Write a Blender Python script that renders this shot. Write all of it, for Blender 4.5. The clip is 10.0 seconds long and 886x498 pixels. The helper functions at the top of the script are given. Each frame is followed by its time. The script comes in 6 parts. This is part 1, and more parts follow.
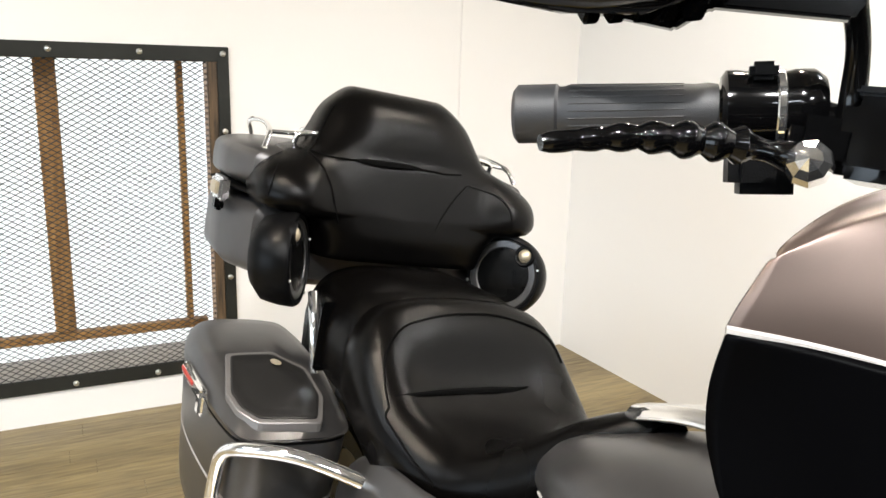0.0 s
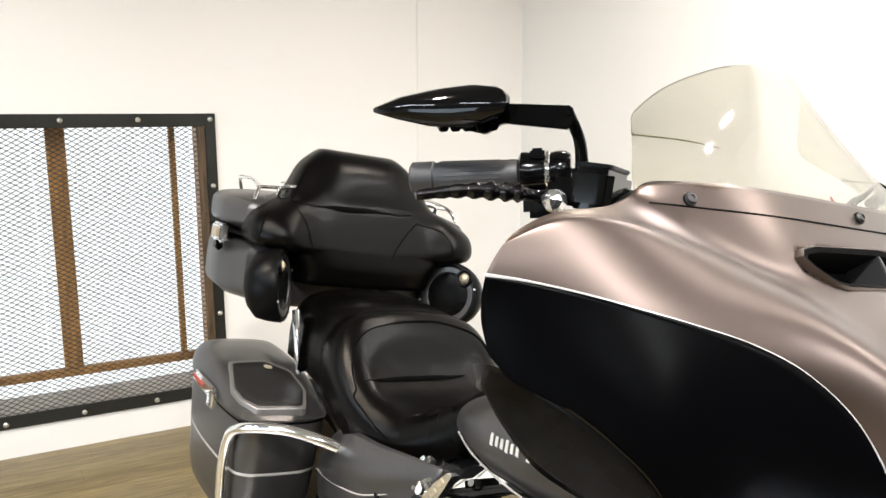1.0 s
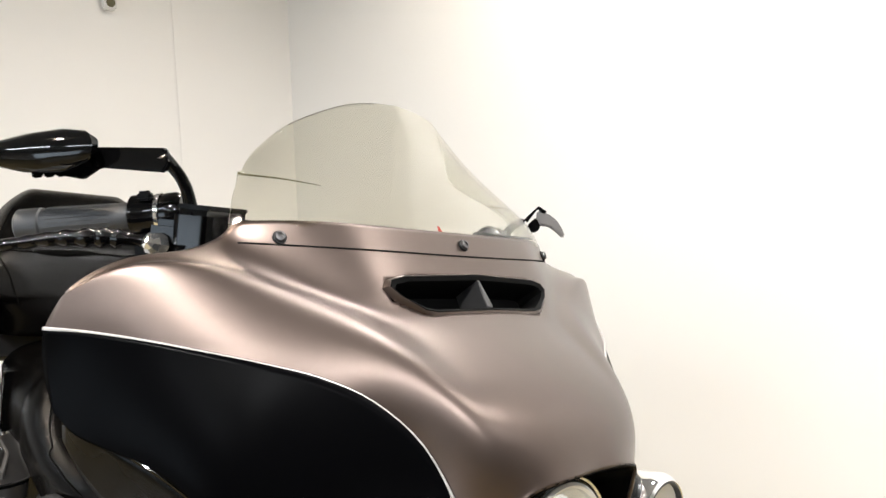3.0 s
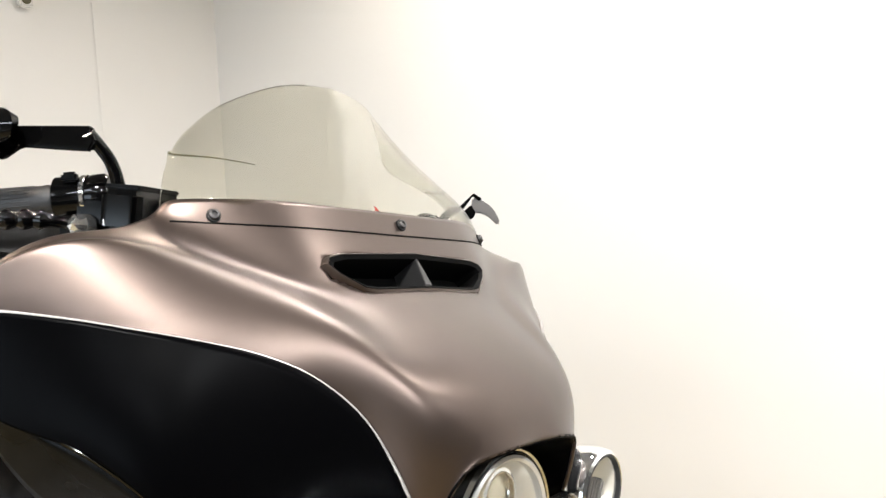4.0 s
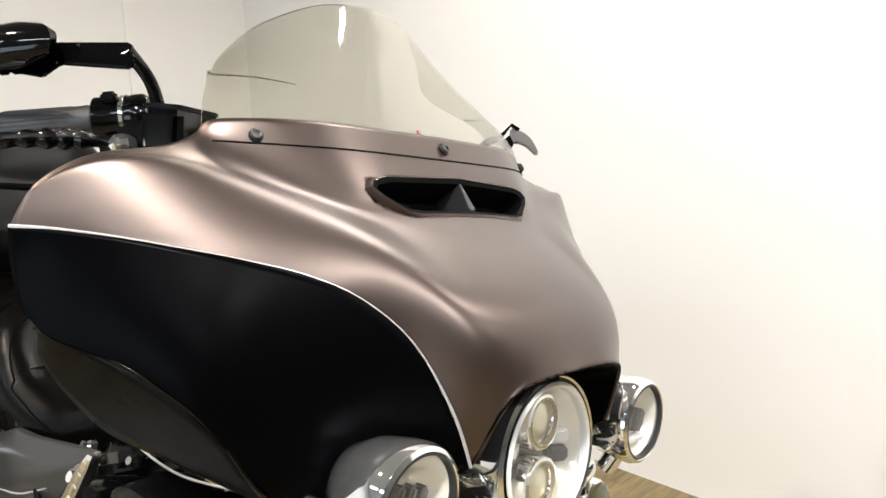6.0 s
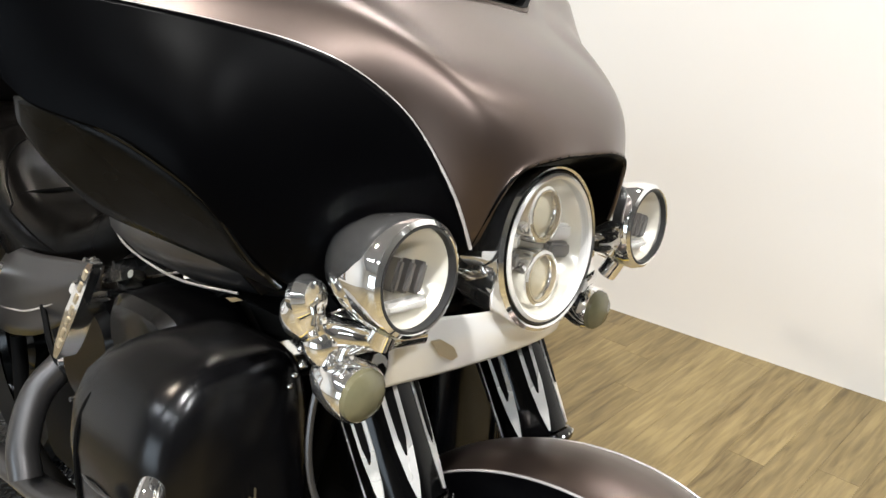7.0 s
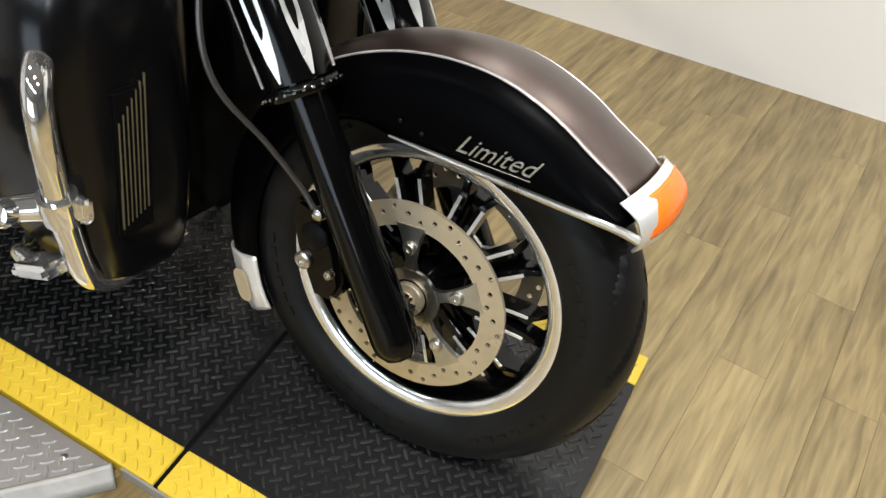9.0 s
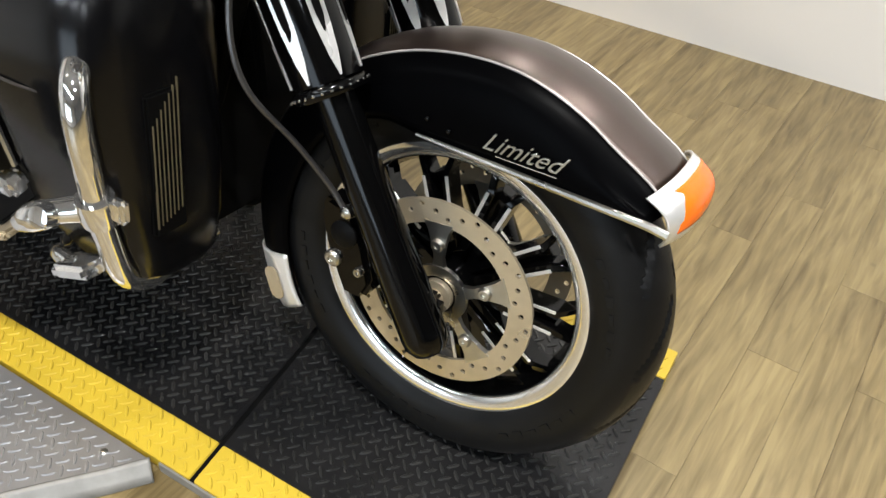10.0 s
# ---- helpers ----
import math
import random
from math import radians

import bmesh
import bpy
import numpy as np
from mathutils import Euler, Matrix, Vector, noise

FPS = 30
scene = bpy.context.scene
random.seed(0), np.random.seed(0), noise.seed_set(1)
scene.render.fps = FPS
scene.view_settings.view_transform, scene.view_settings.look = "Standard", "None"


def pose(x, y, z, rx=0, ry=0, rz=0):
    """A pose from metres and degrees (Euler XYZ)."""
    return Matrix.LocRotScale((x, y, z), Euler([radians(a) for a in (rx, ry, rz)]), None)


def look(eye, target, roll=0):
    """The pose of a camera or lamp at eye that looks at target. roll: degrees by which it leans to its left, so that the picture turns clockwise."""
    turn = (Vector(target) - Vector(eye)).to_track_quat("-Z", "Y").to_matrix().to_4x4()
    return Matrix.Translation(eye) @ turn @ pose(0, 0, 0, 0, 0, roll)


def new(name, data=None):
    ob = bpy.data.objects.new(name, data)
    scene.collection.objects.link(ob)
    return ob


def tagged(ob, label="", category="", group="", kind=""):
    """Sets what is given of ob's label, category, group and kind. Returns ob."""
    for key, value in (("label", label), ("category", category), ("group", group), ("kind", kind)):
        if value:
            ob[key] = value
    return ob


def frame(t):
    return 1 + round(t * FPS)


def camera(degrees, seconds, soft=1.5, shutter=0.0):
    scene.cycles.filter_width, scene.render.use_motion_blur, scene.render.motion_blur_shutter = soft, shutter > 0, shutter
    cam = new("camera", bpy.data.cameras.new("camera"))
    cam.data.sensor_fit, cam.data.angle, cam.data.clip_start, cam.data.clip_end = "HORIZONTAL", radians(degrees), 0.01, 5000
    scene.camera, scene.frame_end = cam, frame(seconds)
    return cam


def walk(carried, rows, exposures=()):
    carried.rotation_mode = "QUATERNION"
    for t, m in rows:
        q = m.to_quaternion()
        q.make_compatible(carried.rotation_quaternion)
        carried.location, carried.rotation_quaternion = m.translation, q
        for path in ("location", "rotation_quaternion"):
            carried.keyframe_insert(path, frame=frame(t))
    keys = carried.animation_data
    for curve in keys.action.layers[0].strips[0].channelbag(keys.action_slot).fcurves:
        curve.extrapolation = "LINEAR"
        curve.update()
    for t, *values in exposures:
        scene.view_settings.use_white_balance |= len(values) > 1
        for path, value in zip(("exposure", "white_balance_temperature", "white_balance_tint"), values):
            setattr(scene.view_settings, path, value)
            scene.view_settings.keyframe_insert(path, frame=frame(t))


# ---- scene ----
EXPOSURES = [(0, 0.40), (3.2, 0.18), (5.2, 0.12), (6.5, 0.0), (7.5, -0.14), (8.5, -0.30), (10, -0.35)]
cam = camera(59.1, 10.0)
PATH = [
    (0, (-0.185, -0.571, 1.336), (-1.852, 0.436, 0.878), 1.6),
    (0.5, (0.045, -0.647, 1.373), (-1.642, 0.37, 1.028), 0.4),
    (1, (0.234, -0.753, 1.391), (-1.42, 0.315, 1.042), -0.1),
    (1.5, (0.341, -0.695, 1.411), (-1.315, 0.393, 1.137), -1.9),
    (2, (0.381, -0.618, 1.412), (-1.159, 0.626, 1.125), -3.3),
    (2.5, (0.396, -0.572, 1.404), (-1.052, 0.776, 1.116), -1.3),
    (3, (0.408, -0.548, 1.406), (-0.98, 0.861, 1.114), -1.3),
    (3.2, (0.414, -0.544, 1.393), (-0.954, 0.885, 1.1), -1.4),
    (4.3, (0.399, -0.559, 1.369), (-0.845, 0.982, 1.083), -1.9),
    (4.5, (0.393, -0.553, 1.383), (-0.877, 0.957, 1.054), -1.5),
    (5, (0.38, -0.561, 1.394), (-0.881, 0.955, 1.059), -0.6),
    (6.3, (0.374, -0.562, 1.315), (-0.935, 0.866, 0.82), -2.0),
    (6.5, (0.376, -0.562, 1.295), (-0.933, 0.839, 0.727), -1.8),
    (7, (0.374, -0.559, 1.244), (-0.872, 0.825, 0.513), -1.7),
    (7.5, (0.402, -0.571, 1.204), (-0.762, 0.778, 0.295), -0.5),
    (8, (0.39, -0.629, 1.18), (-0.581, 0.757, 0.114), 0.7),
    (8.5, (0.394, -0.691, 1.149), (-0.376, 0.687, -0.08), 1.5),
    (9, (0.394, -0.721, 1.123), (-0.276, 0.63, -0.19), 4.9),
    (9.5, (0.395, -0.722, 1.12), (-0.312, 0.591, -0.212), 2.9),
    (10, (0.398, -0.727, 1.131), (-0.331, 0.582, -0.194), 2.5),
]
walk(cam, [(t, look(eye, target, lean)) for t, eye, target, lean in PATH], EXPOSURES)

from mathutils.bvhtree import BVHTree

# ---- world and lights ----
world = bpy.data.worlds.new("world")
scene.world = world
world.use_nodes = True
world.node_tree.nodes["Background"].inputs[0].default_value = (1.0, 0.98, 0.96, 1)
world.node_tree.nodes["Background"].inputs[1].default_value = 0.1


def area(name, eye, target, w, h, watts, colour):
    data = bpy.data.lights.new(name, "AREA")
    data.shape, data.size, data.size_y, data.energy, data.color = "RECTANGLE", w, h, watts, colour
    data.spread = radians(160)
    ob = new(name, data)
    ob.matrix_world = look(eye, target)
    return ob


# spot rows along the walls, tubes over the open floor
for x, y, watts, tint in ((-1.45, 1.15, 15, (1.0, 0.89, 0.76)), (-0.4, 1.2, 21, (1.0, 0.98, 0.96)), (0.9, 1.15, 20, (1.0, 0.985, 0.965)), (2.3, 1.05, 14, (0.97, 0.985, 1.0)),
                          (-1.3, -1.1, 38, (1.0, 0.86, 0.70)), (0.5, -1.0, 76, (1.0, 0.985, 0.965)), (1.9, -0.8, 56, (0.97, 0.985, 1.0))):
    area("ceiling_lamp", (x, y, 2.85), (x, y + 0.1, 0.0), 0.12, 0.10, watts, tint)
for x in (-1.8, 0.0, 1.8):
    area("tube_lamp", (x, -2.6, 2.85), (x, -2.5, 0.0), 1.2, 0.16, 34, (0.86, 0.93, 1.0))
# daylight through the shop front opposite
area("shop_front_daylight", (-0.4, -5.5, 1.35), (-0.4, 0.0, 1.1), 3.6, 1.7, 70, (0.72, 0.86, 1.0))

# ---- materials ----


def material(name, colour, rough=0.5, metal=0.0, vary=0.1, grain=40.0, bump=0.0, bump_scale=300.0, coat=0.0, rough_vary=0.08, coat_rough=0.05, spec=0.5):
    """A surface with two scales of colour change, uneven gloss and fine relief."""
    m = bpy.data.materials.new(name)
    m.use_nodes = True
    nt = m.node_tree
    b = nt.nodes["Principled BSDF"]
    co = nt.nodes.new("ShaderNodeTexCoord")
    n1 = nt.nodes.new("ShaderNodeTexNoise")
    n1.inputs["Scale"].default_value, n1.inputs["Detail"].default_value = grain, 6
    n2 = nt.nodes.new("ShaderNodeTexNoise")
    n2.inputs["Scale"].default_value, n2.inputs["Detail"].default_value = grain / 9, 3
    mix = nt.nodes.new("ShaderNodeMath")
    mix.operation = "ADD"
    nt.links.new(co.outputs["Object"], n1.inputs["Vector"])
    nt.links.new(co.outputs["Object"], n2.inputs["Vector"])
    nt.links.new(n1.outputs["Fac"], mix.inputs[0])
    nt.links.new(n2.outputs["Fac"], mix.inputs[1])
    ramp = nt.nodes.new("ShaderNodeMapRange")
    ramp.inputs["From Min"].default_value, ramp.inputs["From Max"].default_value = 0.6, 1.4
    ramp.inputs["To Min"].default_value, ramp.inputs["To Max"].default_value = 1 - vary, 1 + vary
    nt.links.new(mix.outputs[0], ramp.inputs["Value"])
    hue = nt.nodes.new("ShaderNodeHueSaturation")
    hue.inputs["Color"].default_value = (*colour, 1)
    nt.links.new(ramp.outputs[0], hue.inputs["Value"])
    nt.links.new(hue.outputs[0], b.inputs["Base Color"])
    rr = nt.nodes.new("ShaderNodeMapRange")
    rr.inputs["From Min"].default_value, rr.inputs["From Max"].default_value = 0.3, 0.7
    rr.inputs["To Min"].default_value, rr.inputs["To Max"].default_value = max(0.01, rough - rough_vary), min(1, rough + rough_vary)
    nt.links.new(n2.outputs["Fac"], rr.inputs["Value"])
    nt.links.new(rr.outputs[0], b.inputs["Roughness"])
    b.inputs["Metallic"].default_value = metal
    b.inputs["Specular IOR Level"].default_value = spec
    b.inputs["Coat Weight"].default_value, b.inputs["Coat Roughness"].default_value = coat, coat_rough
    if bump:
        nb = nt.nodes.new("ShaderNodeTexNoise")
        nb.inputs["Scale"].default_value, nb.inputs["Detail"].default_value = bump_scale, 4
        nt.links.new(co.outputs["Object"], nb.inputs["Vector"])
        bp = nt.nodes.new("ShaderNodeBump")
        bp.inputs["Strength"].default_value, bp.inputs["Distance"].default_value = bump, 0.002
        nt.links.new(nb.outputs["Fac"], bp.inputs["Height"])
        nt.links.new(bp.outputs[0], b.inputs["Normal"])
    return m


def glass(name, colour, rough=0.02):
    """Thin clear plastic: mostly lets light through, mirrors at glancing angles."""
    m = bpy.data.materials.new(name)
    m.use_nodes = True
    nt = m.node_tree
    nt.nodes.clear()
    out = nt.nodes.new("ShaderNodeOutputMaterial")
    t = nt.nodes.new("ShaderNodeBsdfTransparent")
    t.inputs[0].default_value = (*colour, 1)
    g = nt.nodes.new("ShaderNodeBsdfGlossy")
    g.inputs["Roughness"].default_value = rough
    lw = nt.nodes.new("ShaderNodeLayerWeight")
    lw.inputs[0].default_value = 0.5
    pw = nt.nodes.new("ShaderNodeMath")
    pw.operation, pw.inputs[1].default_value = "POWER", 4.0
    nt.links.new(lw.outputs["Facing"], pw.inputs[0])
    f = nt.nodes.new("ShaderNodeMath")
    f.operation, f.inputs[1].default_value, f.inputs[2].default_value = "MULTIPLY_ADD", 0.8, 0.022
    nt.links.new(pw.outputs[0], f.inputs[0])
    mx = nt.nodes.new("ShaderNodeMixShader")
    nt.links.new(f.outputs[0], mx.inputs[0])
    nt.links.new(t.outputs[0], mx.inputs[1])
    nt.links.new(g.outputs[0], mx.inputs[2])
    nt.links.new(mx.outputs[0], out.inputs[0])
    return m


def wood(name, dark, light, along=1, random_tone=0.25, rough=0.45):
    """Printed plank: long streaks, a few knots, tone that differs from plank to plank."""
    m = bpy.data.materials.new(name)
    m.use_nodes = True
    nt = m.node_tree
    b = nt.nodes["Principled BSDF"]
    co = nt.nodes.new("ShaderNodeTexCoord")
    info = nt.nodes.new("ShaderNodeObjectInfo")
    shift = nt.nodes.new("ShaderNodeVectorMath")
    shift.operation = "MULTIPLY_ADD"
    comb = nt.nodes.new("ShaderNodeCombineXYZ")
    for k in range(3):
        nt.links.new(info.outputs["Random"], comb.inputs[k])
    shift.inputs[1].default_value = (37.0, 53.0, 11.0)
    nt.links.new(comb.outputs[0], shift.inputs[0])
    nt.links.new(co.outputs["Object"], shift.inputs[2])
    mp = nt.nodes.new("ShaderNodeMapping")
    s = [20.0, 20.0, 20.0]
    s[along] = 1.9
    mp.inputs["Scale"].default_value = s
    nt.links.new(shift.outputs[0], mp.inputs[0])
    n1 = nt.nodes.new("ShaderNodeTexNoise")
    n1.inputs["Scale"].default_value, n1.inputs["Detail"].default_value, n1.inputs["Distortion"].default_value = 3.4, 12, 0.5
    nt.links.new(mp.outputs[0], n1.inputs["Vector"])
    n2 = nt.nodes.new("ShaderNodeTexNoise")
    n2.inputs["Scale"].default_value, n2.inputs["Detail"].default_value = 0.30, 6
    nt.links.new(mp.outputs[0], n2.inputs["Vector"])
    vo = nt.nodes.new("ShaderNodeTexVoronoi")
    vo.inputs["Scale"].default_value = 4.6
    nt.links.new(shift.outputs[0], vo.inputs["Vector"])
    knot = nt.nodes.new("ShaderNodeMapRange")
    knot.inputs["From Min"].default_value, knot.inputs["From Max"].default_value = 0.012, 0.05
    knot.inputs["To Min"].default_value, knot.inputs["To Max"].default_value = 0.55, 1.0
    nt.links.new(vo.outputs["Distance"], knot.inputs["Value"])
    add = nt.nodes.new("ShaderNodeMath")
    nt.links.new(n1.outputs["Fac"], add.inputs[0])
    nt.links.new(n2.outputs["Fac"], add.inputs[1])
    ramp = nt.nodes.new("ShaderNodeValToRGB")
    ramp.color_ramp.elements[0].position, ramp.color_ramp.elements[1].position = 0.36, 0.64
    ramp.color_ramp.elements[0].color, ramp.color_ramp.elements[1].color = (*dark, 1), (*light, 1)
    half = nt.nodes.new("ShaderNodeMath")
    half.operation = "MULTIPLY"
    half.inputs[1].default_value = 0.5
    nt.links.new(add.outputs[0], half.inputs[0])
    nt.links.new(half.outputs[0], ramp.inputs[0])
    tone = nt.nodes.new("ShaderNodeMapRange")
    tone.inputs["To Min"].default_value, tone.inputs["To Max"].default_value = 1 - random_tone, 1 + random_tone
    nt.links.new(info.outputs["Random"], tone.inputs["Value"])
    val = nt.nodes.new("ShaderNodeMath")
    val.operation = "MULTIPLY"
    nt.links.new(tone.outputs[0], val.inputs[0])
    nt.links.new(knot.outputs[0], val.inputs[1])
    hue = nt.nodes.new("ShaderNodeHueSaturation")
    nt.links.new(ramp.outputs[0], hue.inputs["Color"])
    nt.links.new(val.outputs[0], hue.inputs["Value"])
    nt.links.new(hue.outputs[0], b.inputs["Base Color"])
    b.inputs["Roughness"].default_value = rough
    bp = nt.nodes.new("ShaderNodeBump")
    bp.inputs["Strength"].default_value, bp.inputs["Distance"].default_value = 0.25, 0.001
    nt.links.new(n1.outputs["Fac"], bp.inputs["Height"])
    nt.links.new(bp.outputs[0], b.inputs["Normal"])
    return m


def glow(name, colour, strength):
    m = bpy.data.materials.new(name)
    m.use_nodes = True
    b = m.node_tree.nodes["Principled BSDF"]
    b.inputs["Base Color"].default_value = (*colour, 1)
    b.inputs["Emission Color"].default_value, b.inputs["Emission Strength"].default_value = (*colour, 1), strength
    return m


COPPER = material("satin_copper_paint", (0.088, 0.060, 0.048), 0.36, 0.9, 0.05, 60, 0.03, 1500, rough_vary=0.02, coat=0.7, coat_rough=0.38)
BLACK_PAINT = material("satin_black_paint", (0.0008, 0.0008, 0.0010), 0.33, 0.0, 0.1, 30, 0.02, 1500, rough_vary=0.03, spec=0.022)
GREY_PAINT = material("satin_charcoal_paint", (0.095, 0.092, 0.092), 0.33, 0.8, 0.06, 40, 0.02, 1500, rough_vary=0.03)
GLOSS_BLACK = material("gloss_black", (0.0015, 0.0015, 0.0016), 0.1, 0.0, 0.1, 30, rough_vary=0.04, spec=0.28)
PLASTIC = material("black_plastic", (0.002, 0.002, 0.0022), 0.40, 0.0, 0.15, 60, 0.1, 900, spec=0.10)
# brighter-lit copy of the satin black, for the sheen on the leg fairings
BLACK_SHEEN = material("satin_black_with_sheen", (0.003, 0.003, 0.0035), 0.23, 0.0, 0.15, 30, 0.03, 1200, rough_vary=0.04, spec=0.32)
DULL = material("dull_black", (0.0022, 0.0022, 0.0022), 0.7, 0.0, 0.2, 30, 0.1, 400, spec=0.08)
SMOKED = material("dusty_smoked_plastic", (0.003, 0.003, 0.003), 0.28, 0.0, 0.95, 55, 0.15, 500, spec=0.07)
INLAY = material("satin_dark_inlay", (0.03, 0.029, 0.028), 0.34, 0.6, 0.08, 40, 0.02, 1500, rough_vary=0.03)
RUBBER = material("tyre_rubber", (0.0045, 0.0047, 0.005), 0.42, 0.0, 0.25, 50, 0.2, 500, spec=0.2)
GRIP = material("grip_rubber", (0.020, 0.020, 0.0212), 0.5, 0.0, 0.15, 60, 0.15, 900)
LEATHER = material("black_vinyl", (0.0015, 0.0013, 0.0012), 0.25, 0.0, 0.12, 30, 0.15, 900, rough_vary=0.03, spec=0.12)
STITCH_SHADE = material("dark_stitch_and_shade", (0.002, 0.002, 0.002), 0.9, spec=0.05)
# chrome made mostly matt and pale: its bright reflections are put into the colour
PALE_CHROME = material("pale_chrome_metal", (0.86, 0.85, 0.83), 0.25, 0.35, 0.05, 20, rough_vary=0.05)
CREAM = material("lamp_inner_cream", (0.66, 0.61, 0.48), 0.16, 0.5, 0.1, 60)
BORDER = material("charcoal_stripe", (0.20, 0.19, 0.185), 0.4, 0.6, 0.06, 40)
CHROME = material("chrome", (0.88, 0.875, 0.865), 0.045, 0.96, 0.04, 20, rough_vary=0.02)
STEEL = material("brushed_steel", (0.55, 0.475, 0.345), 0.32, 0.7, 0.08, 80, 0.05, 900)
SLAT = material("tarnished_brass_slat", (0.20, 0.165, 0.10), 0.4, 0.6, 0.2, 60)
ALU = material("machined_aluminium", (0.82, 0.81, 0.79), 0.3, 0.6, 0.06, 60, rough_vary=0.06)
POLISHED_RIM = material("polished_rim_edge", (0.88, 0.875, 0.86), 0.14, 0.9, 0.04, 20, rough_vary=0.06)
PIN = material("silver_pinstripe", (0.42, 0.40, 0.385), 0.4, 0.3)
AMBER = material("amber_reflector", (0.9, 0.16, 0.01), 0.15, 0.0, 0.1, 200)
SMOKE = material("smoked_lens", (0.13, 0.12, 0.07), 0.12, 0.0, 0.1, 90)
WHITE = material("lamp_white", (0.75, 0.74, 0.72), 0.25, 0.0, 0.05, 60)
MIRROR = material("lamp_reflector", (0.80, 0.765, 0.67), 0.2, 0.3, 0.05, 40)
RED = material("red_sticker", (0.35, 0.03, 0.02), 0.4)
SCREEN = glass("tinted_screen", (0.905, 0.90, 0.855))
LENS = glass("clear_lens", (0.93, 0.93, 0.92), 0.03)
WALL = material("white_wall_paint", (0.84, 0.825, 0.80), 0.35, 0.0, 0.005, 3, 0.02, 8)
# unseen end wall and ceiling, toned dark so that black parts reflect little
DARK_WALL = material("dark_unseen_wall", (0.10, 0.10, 0.10), 0.6, 0.0, 0.1, 4)
CEIL = material("dark_unseen_ceiling", (0.22, 0.22, 0.22), 0.8, 0.0, 0.03, 4)
FRAME_STEEL = material("black_steel_bar", (0.02, 0.021, 0.018), 0.4, 0.3, 0.2, 25, 0.1, 200)
MESH_STEEL = material("dark_mesh_wire", (0.05, 0.048, 0.045), 0.45, 0.3, 0.2, 60)
BROWN = wood("stained_window_wood", (0.22, 0.105, 0.03), (0.55, 0.31, 0.10), 2, 0.1, 0.5)
WEATHERED = wood("weathered_wood", (0.025, 0.016, 0.008), (0.16, 0.10, 0.05), 2, 0.1, 0.6)
PLANK = wood("vinyl_plank", (0.10, 0.069, 0.027), (0.295, 0.225, 0.102), 1, 0.09, 0.38)
TREAD = material("black_tread_plate", (0.010, 0.010, 0.0105), 0.28, 0.0, 0.3, 20, 0.15, 200, spec=0.36)
# tread marks: worn, and lighter than the plate to put glints on their tops
TREAD_WORN_GLINT = material("worn_glinting_tread_mark", (0.035, 0.035, 0.034), 0.28, 0.4, 0.5, 45, 0.15, 200, spec=0.5)
YELLOW = material("yellow_painted_tread", (0.56, 0.40, 0.035), 0.42, 0.0, 0.16, 14, 0.1, 200)
BARE_STEEL = material("bare_grey_steel", (0.27, 0.265, 0.25), 0.55, 0.4, 0.25, 30, 0.1, 200)
SILVER = material("aluminium_tread_plate", (0.52, 0.52, 0.53), 0.38, 0.85, 0.1, 20, 0.08, 200)
BOLT = material("zinc_bolt", (0.55, 0.54, 0.5), 0.3, 1.0, 0.1, 80)
DAY = glow("daylight_outside", (0.93, 0.97, 1.0), 0.86)
SILL = material("dusty_sill", (0.42, 0.40, 0.36), 0.7, 0.0, 0.25, 12)

# ---- mesh helpers ----


def on_skin(bm, points, ahead, out=0.0):
    """Drops points on a sheet along a direction and lifts them along its normal."""
    tree = BVHTree.FromBMesh(bm)
    d = Vector(ahead).normalized()
    line = []
    for q in points:
        hit, n, _, _ = tree.ray_cast(Vector(q) - d * 0.5, d)
        if hit is not None:
            line.append(hit + (n if n.dot(d) < 0 else -n) * out)
    return line


REAR = None
WARP = None


def part(name, bm, mat, parent=None, label="", smooth=True, kind=""):
    if REAR is not None:
        bm.transform(REAR)
    if WARP:
        for v in bm.verts:
            v.co.y += WARP(v.co)
    bmesh.ops.recalc_face_normals(bm, faces=bm.faces)
    me = bpy.data.meshes.new(name)
    bm.to_mesh(me)
    bm.free()
    me.materials.append(mat)
    if smooth:
        me.shade_smooth()
        me.set_sharp_from_angle(angle=radians(38))
    ob = new(name, me)
    if parent is not None:
        ob.parent = parent
    return tagged(ob, label, kind=kind)


def thing(name, label, category, m=Matrix(), group=""):
    ob = new(name)
    ob.matrix_world = m
    return tagged(ob, label, category, group)


def thick(ob, t, offset=0.0):
    md = ob.modifiers.new("thickness", "SOLIDIFY")
    md.thickness, md.offset = t, offset
    return ob


def spline(pts, n):
    """Catmull-Rom through the points, n steps a span."""
    p = [Vector(q) for q in pts]
    p = [2 * p[0] - p[1]] + p + [2 * p[-1] - p[-2]]
    out = []
    for a, b, c, d in zip(p, p[1:], p[2:], p[3:]):
        for k in range(n):
            t = k / n
            out.append(0.5 * (2 * b + (c - a) * t + (2 * a - 5 * b + 4 * c - d) * t * t + (3 * b - a - 3 * c + d) * t ** 3))
    return out + [p[-2]]


def sheet(rows, nu=4, nv=4):
    """A smooth sheet through a grid of points."""
    fine = [spline(r, nu) for r in rows]
    cols = [spline(c, nv) for c in zip(*fine)]
    bm = bmesh.new()
    v = [[bm.verts.new(q) for q in c] for c in cols]
    for a, b in zip(v, v[1:]):
        for k in range(len(a) - 1):
            bm.faces.new((a[k], b[k], b[k + 1], a[k + 1]))
    return bm


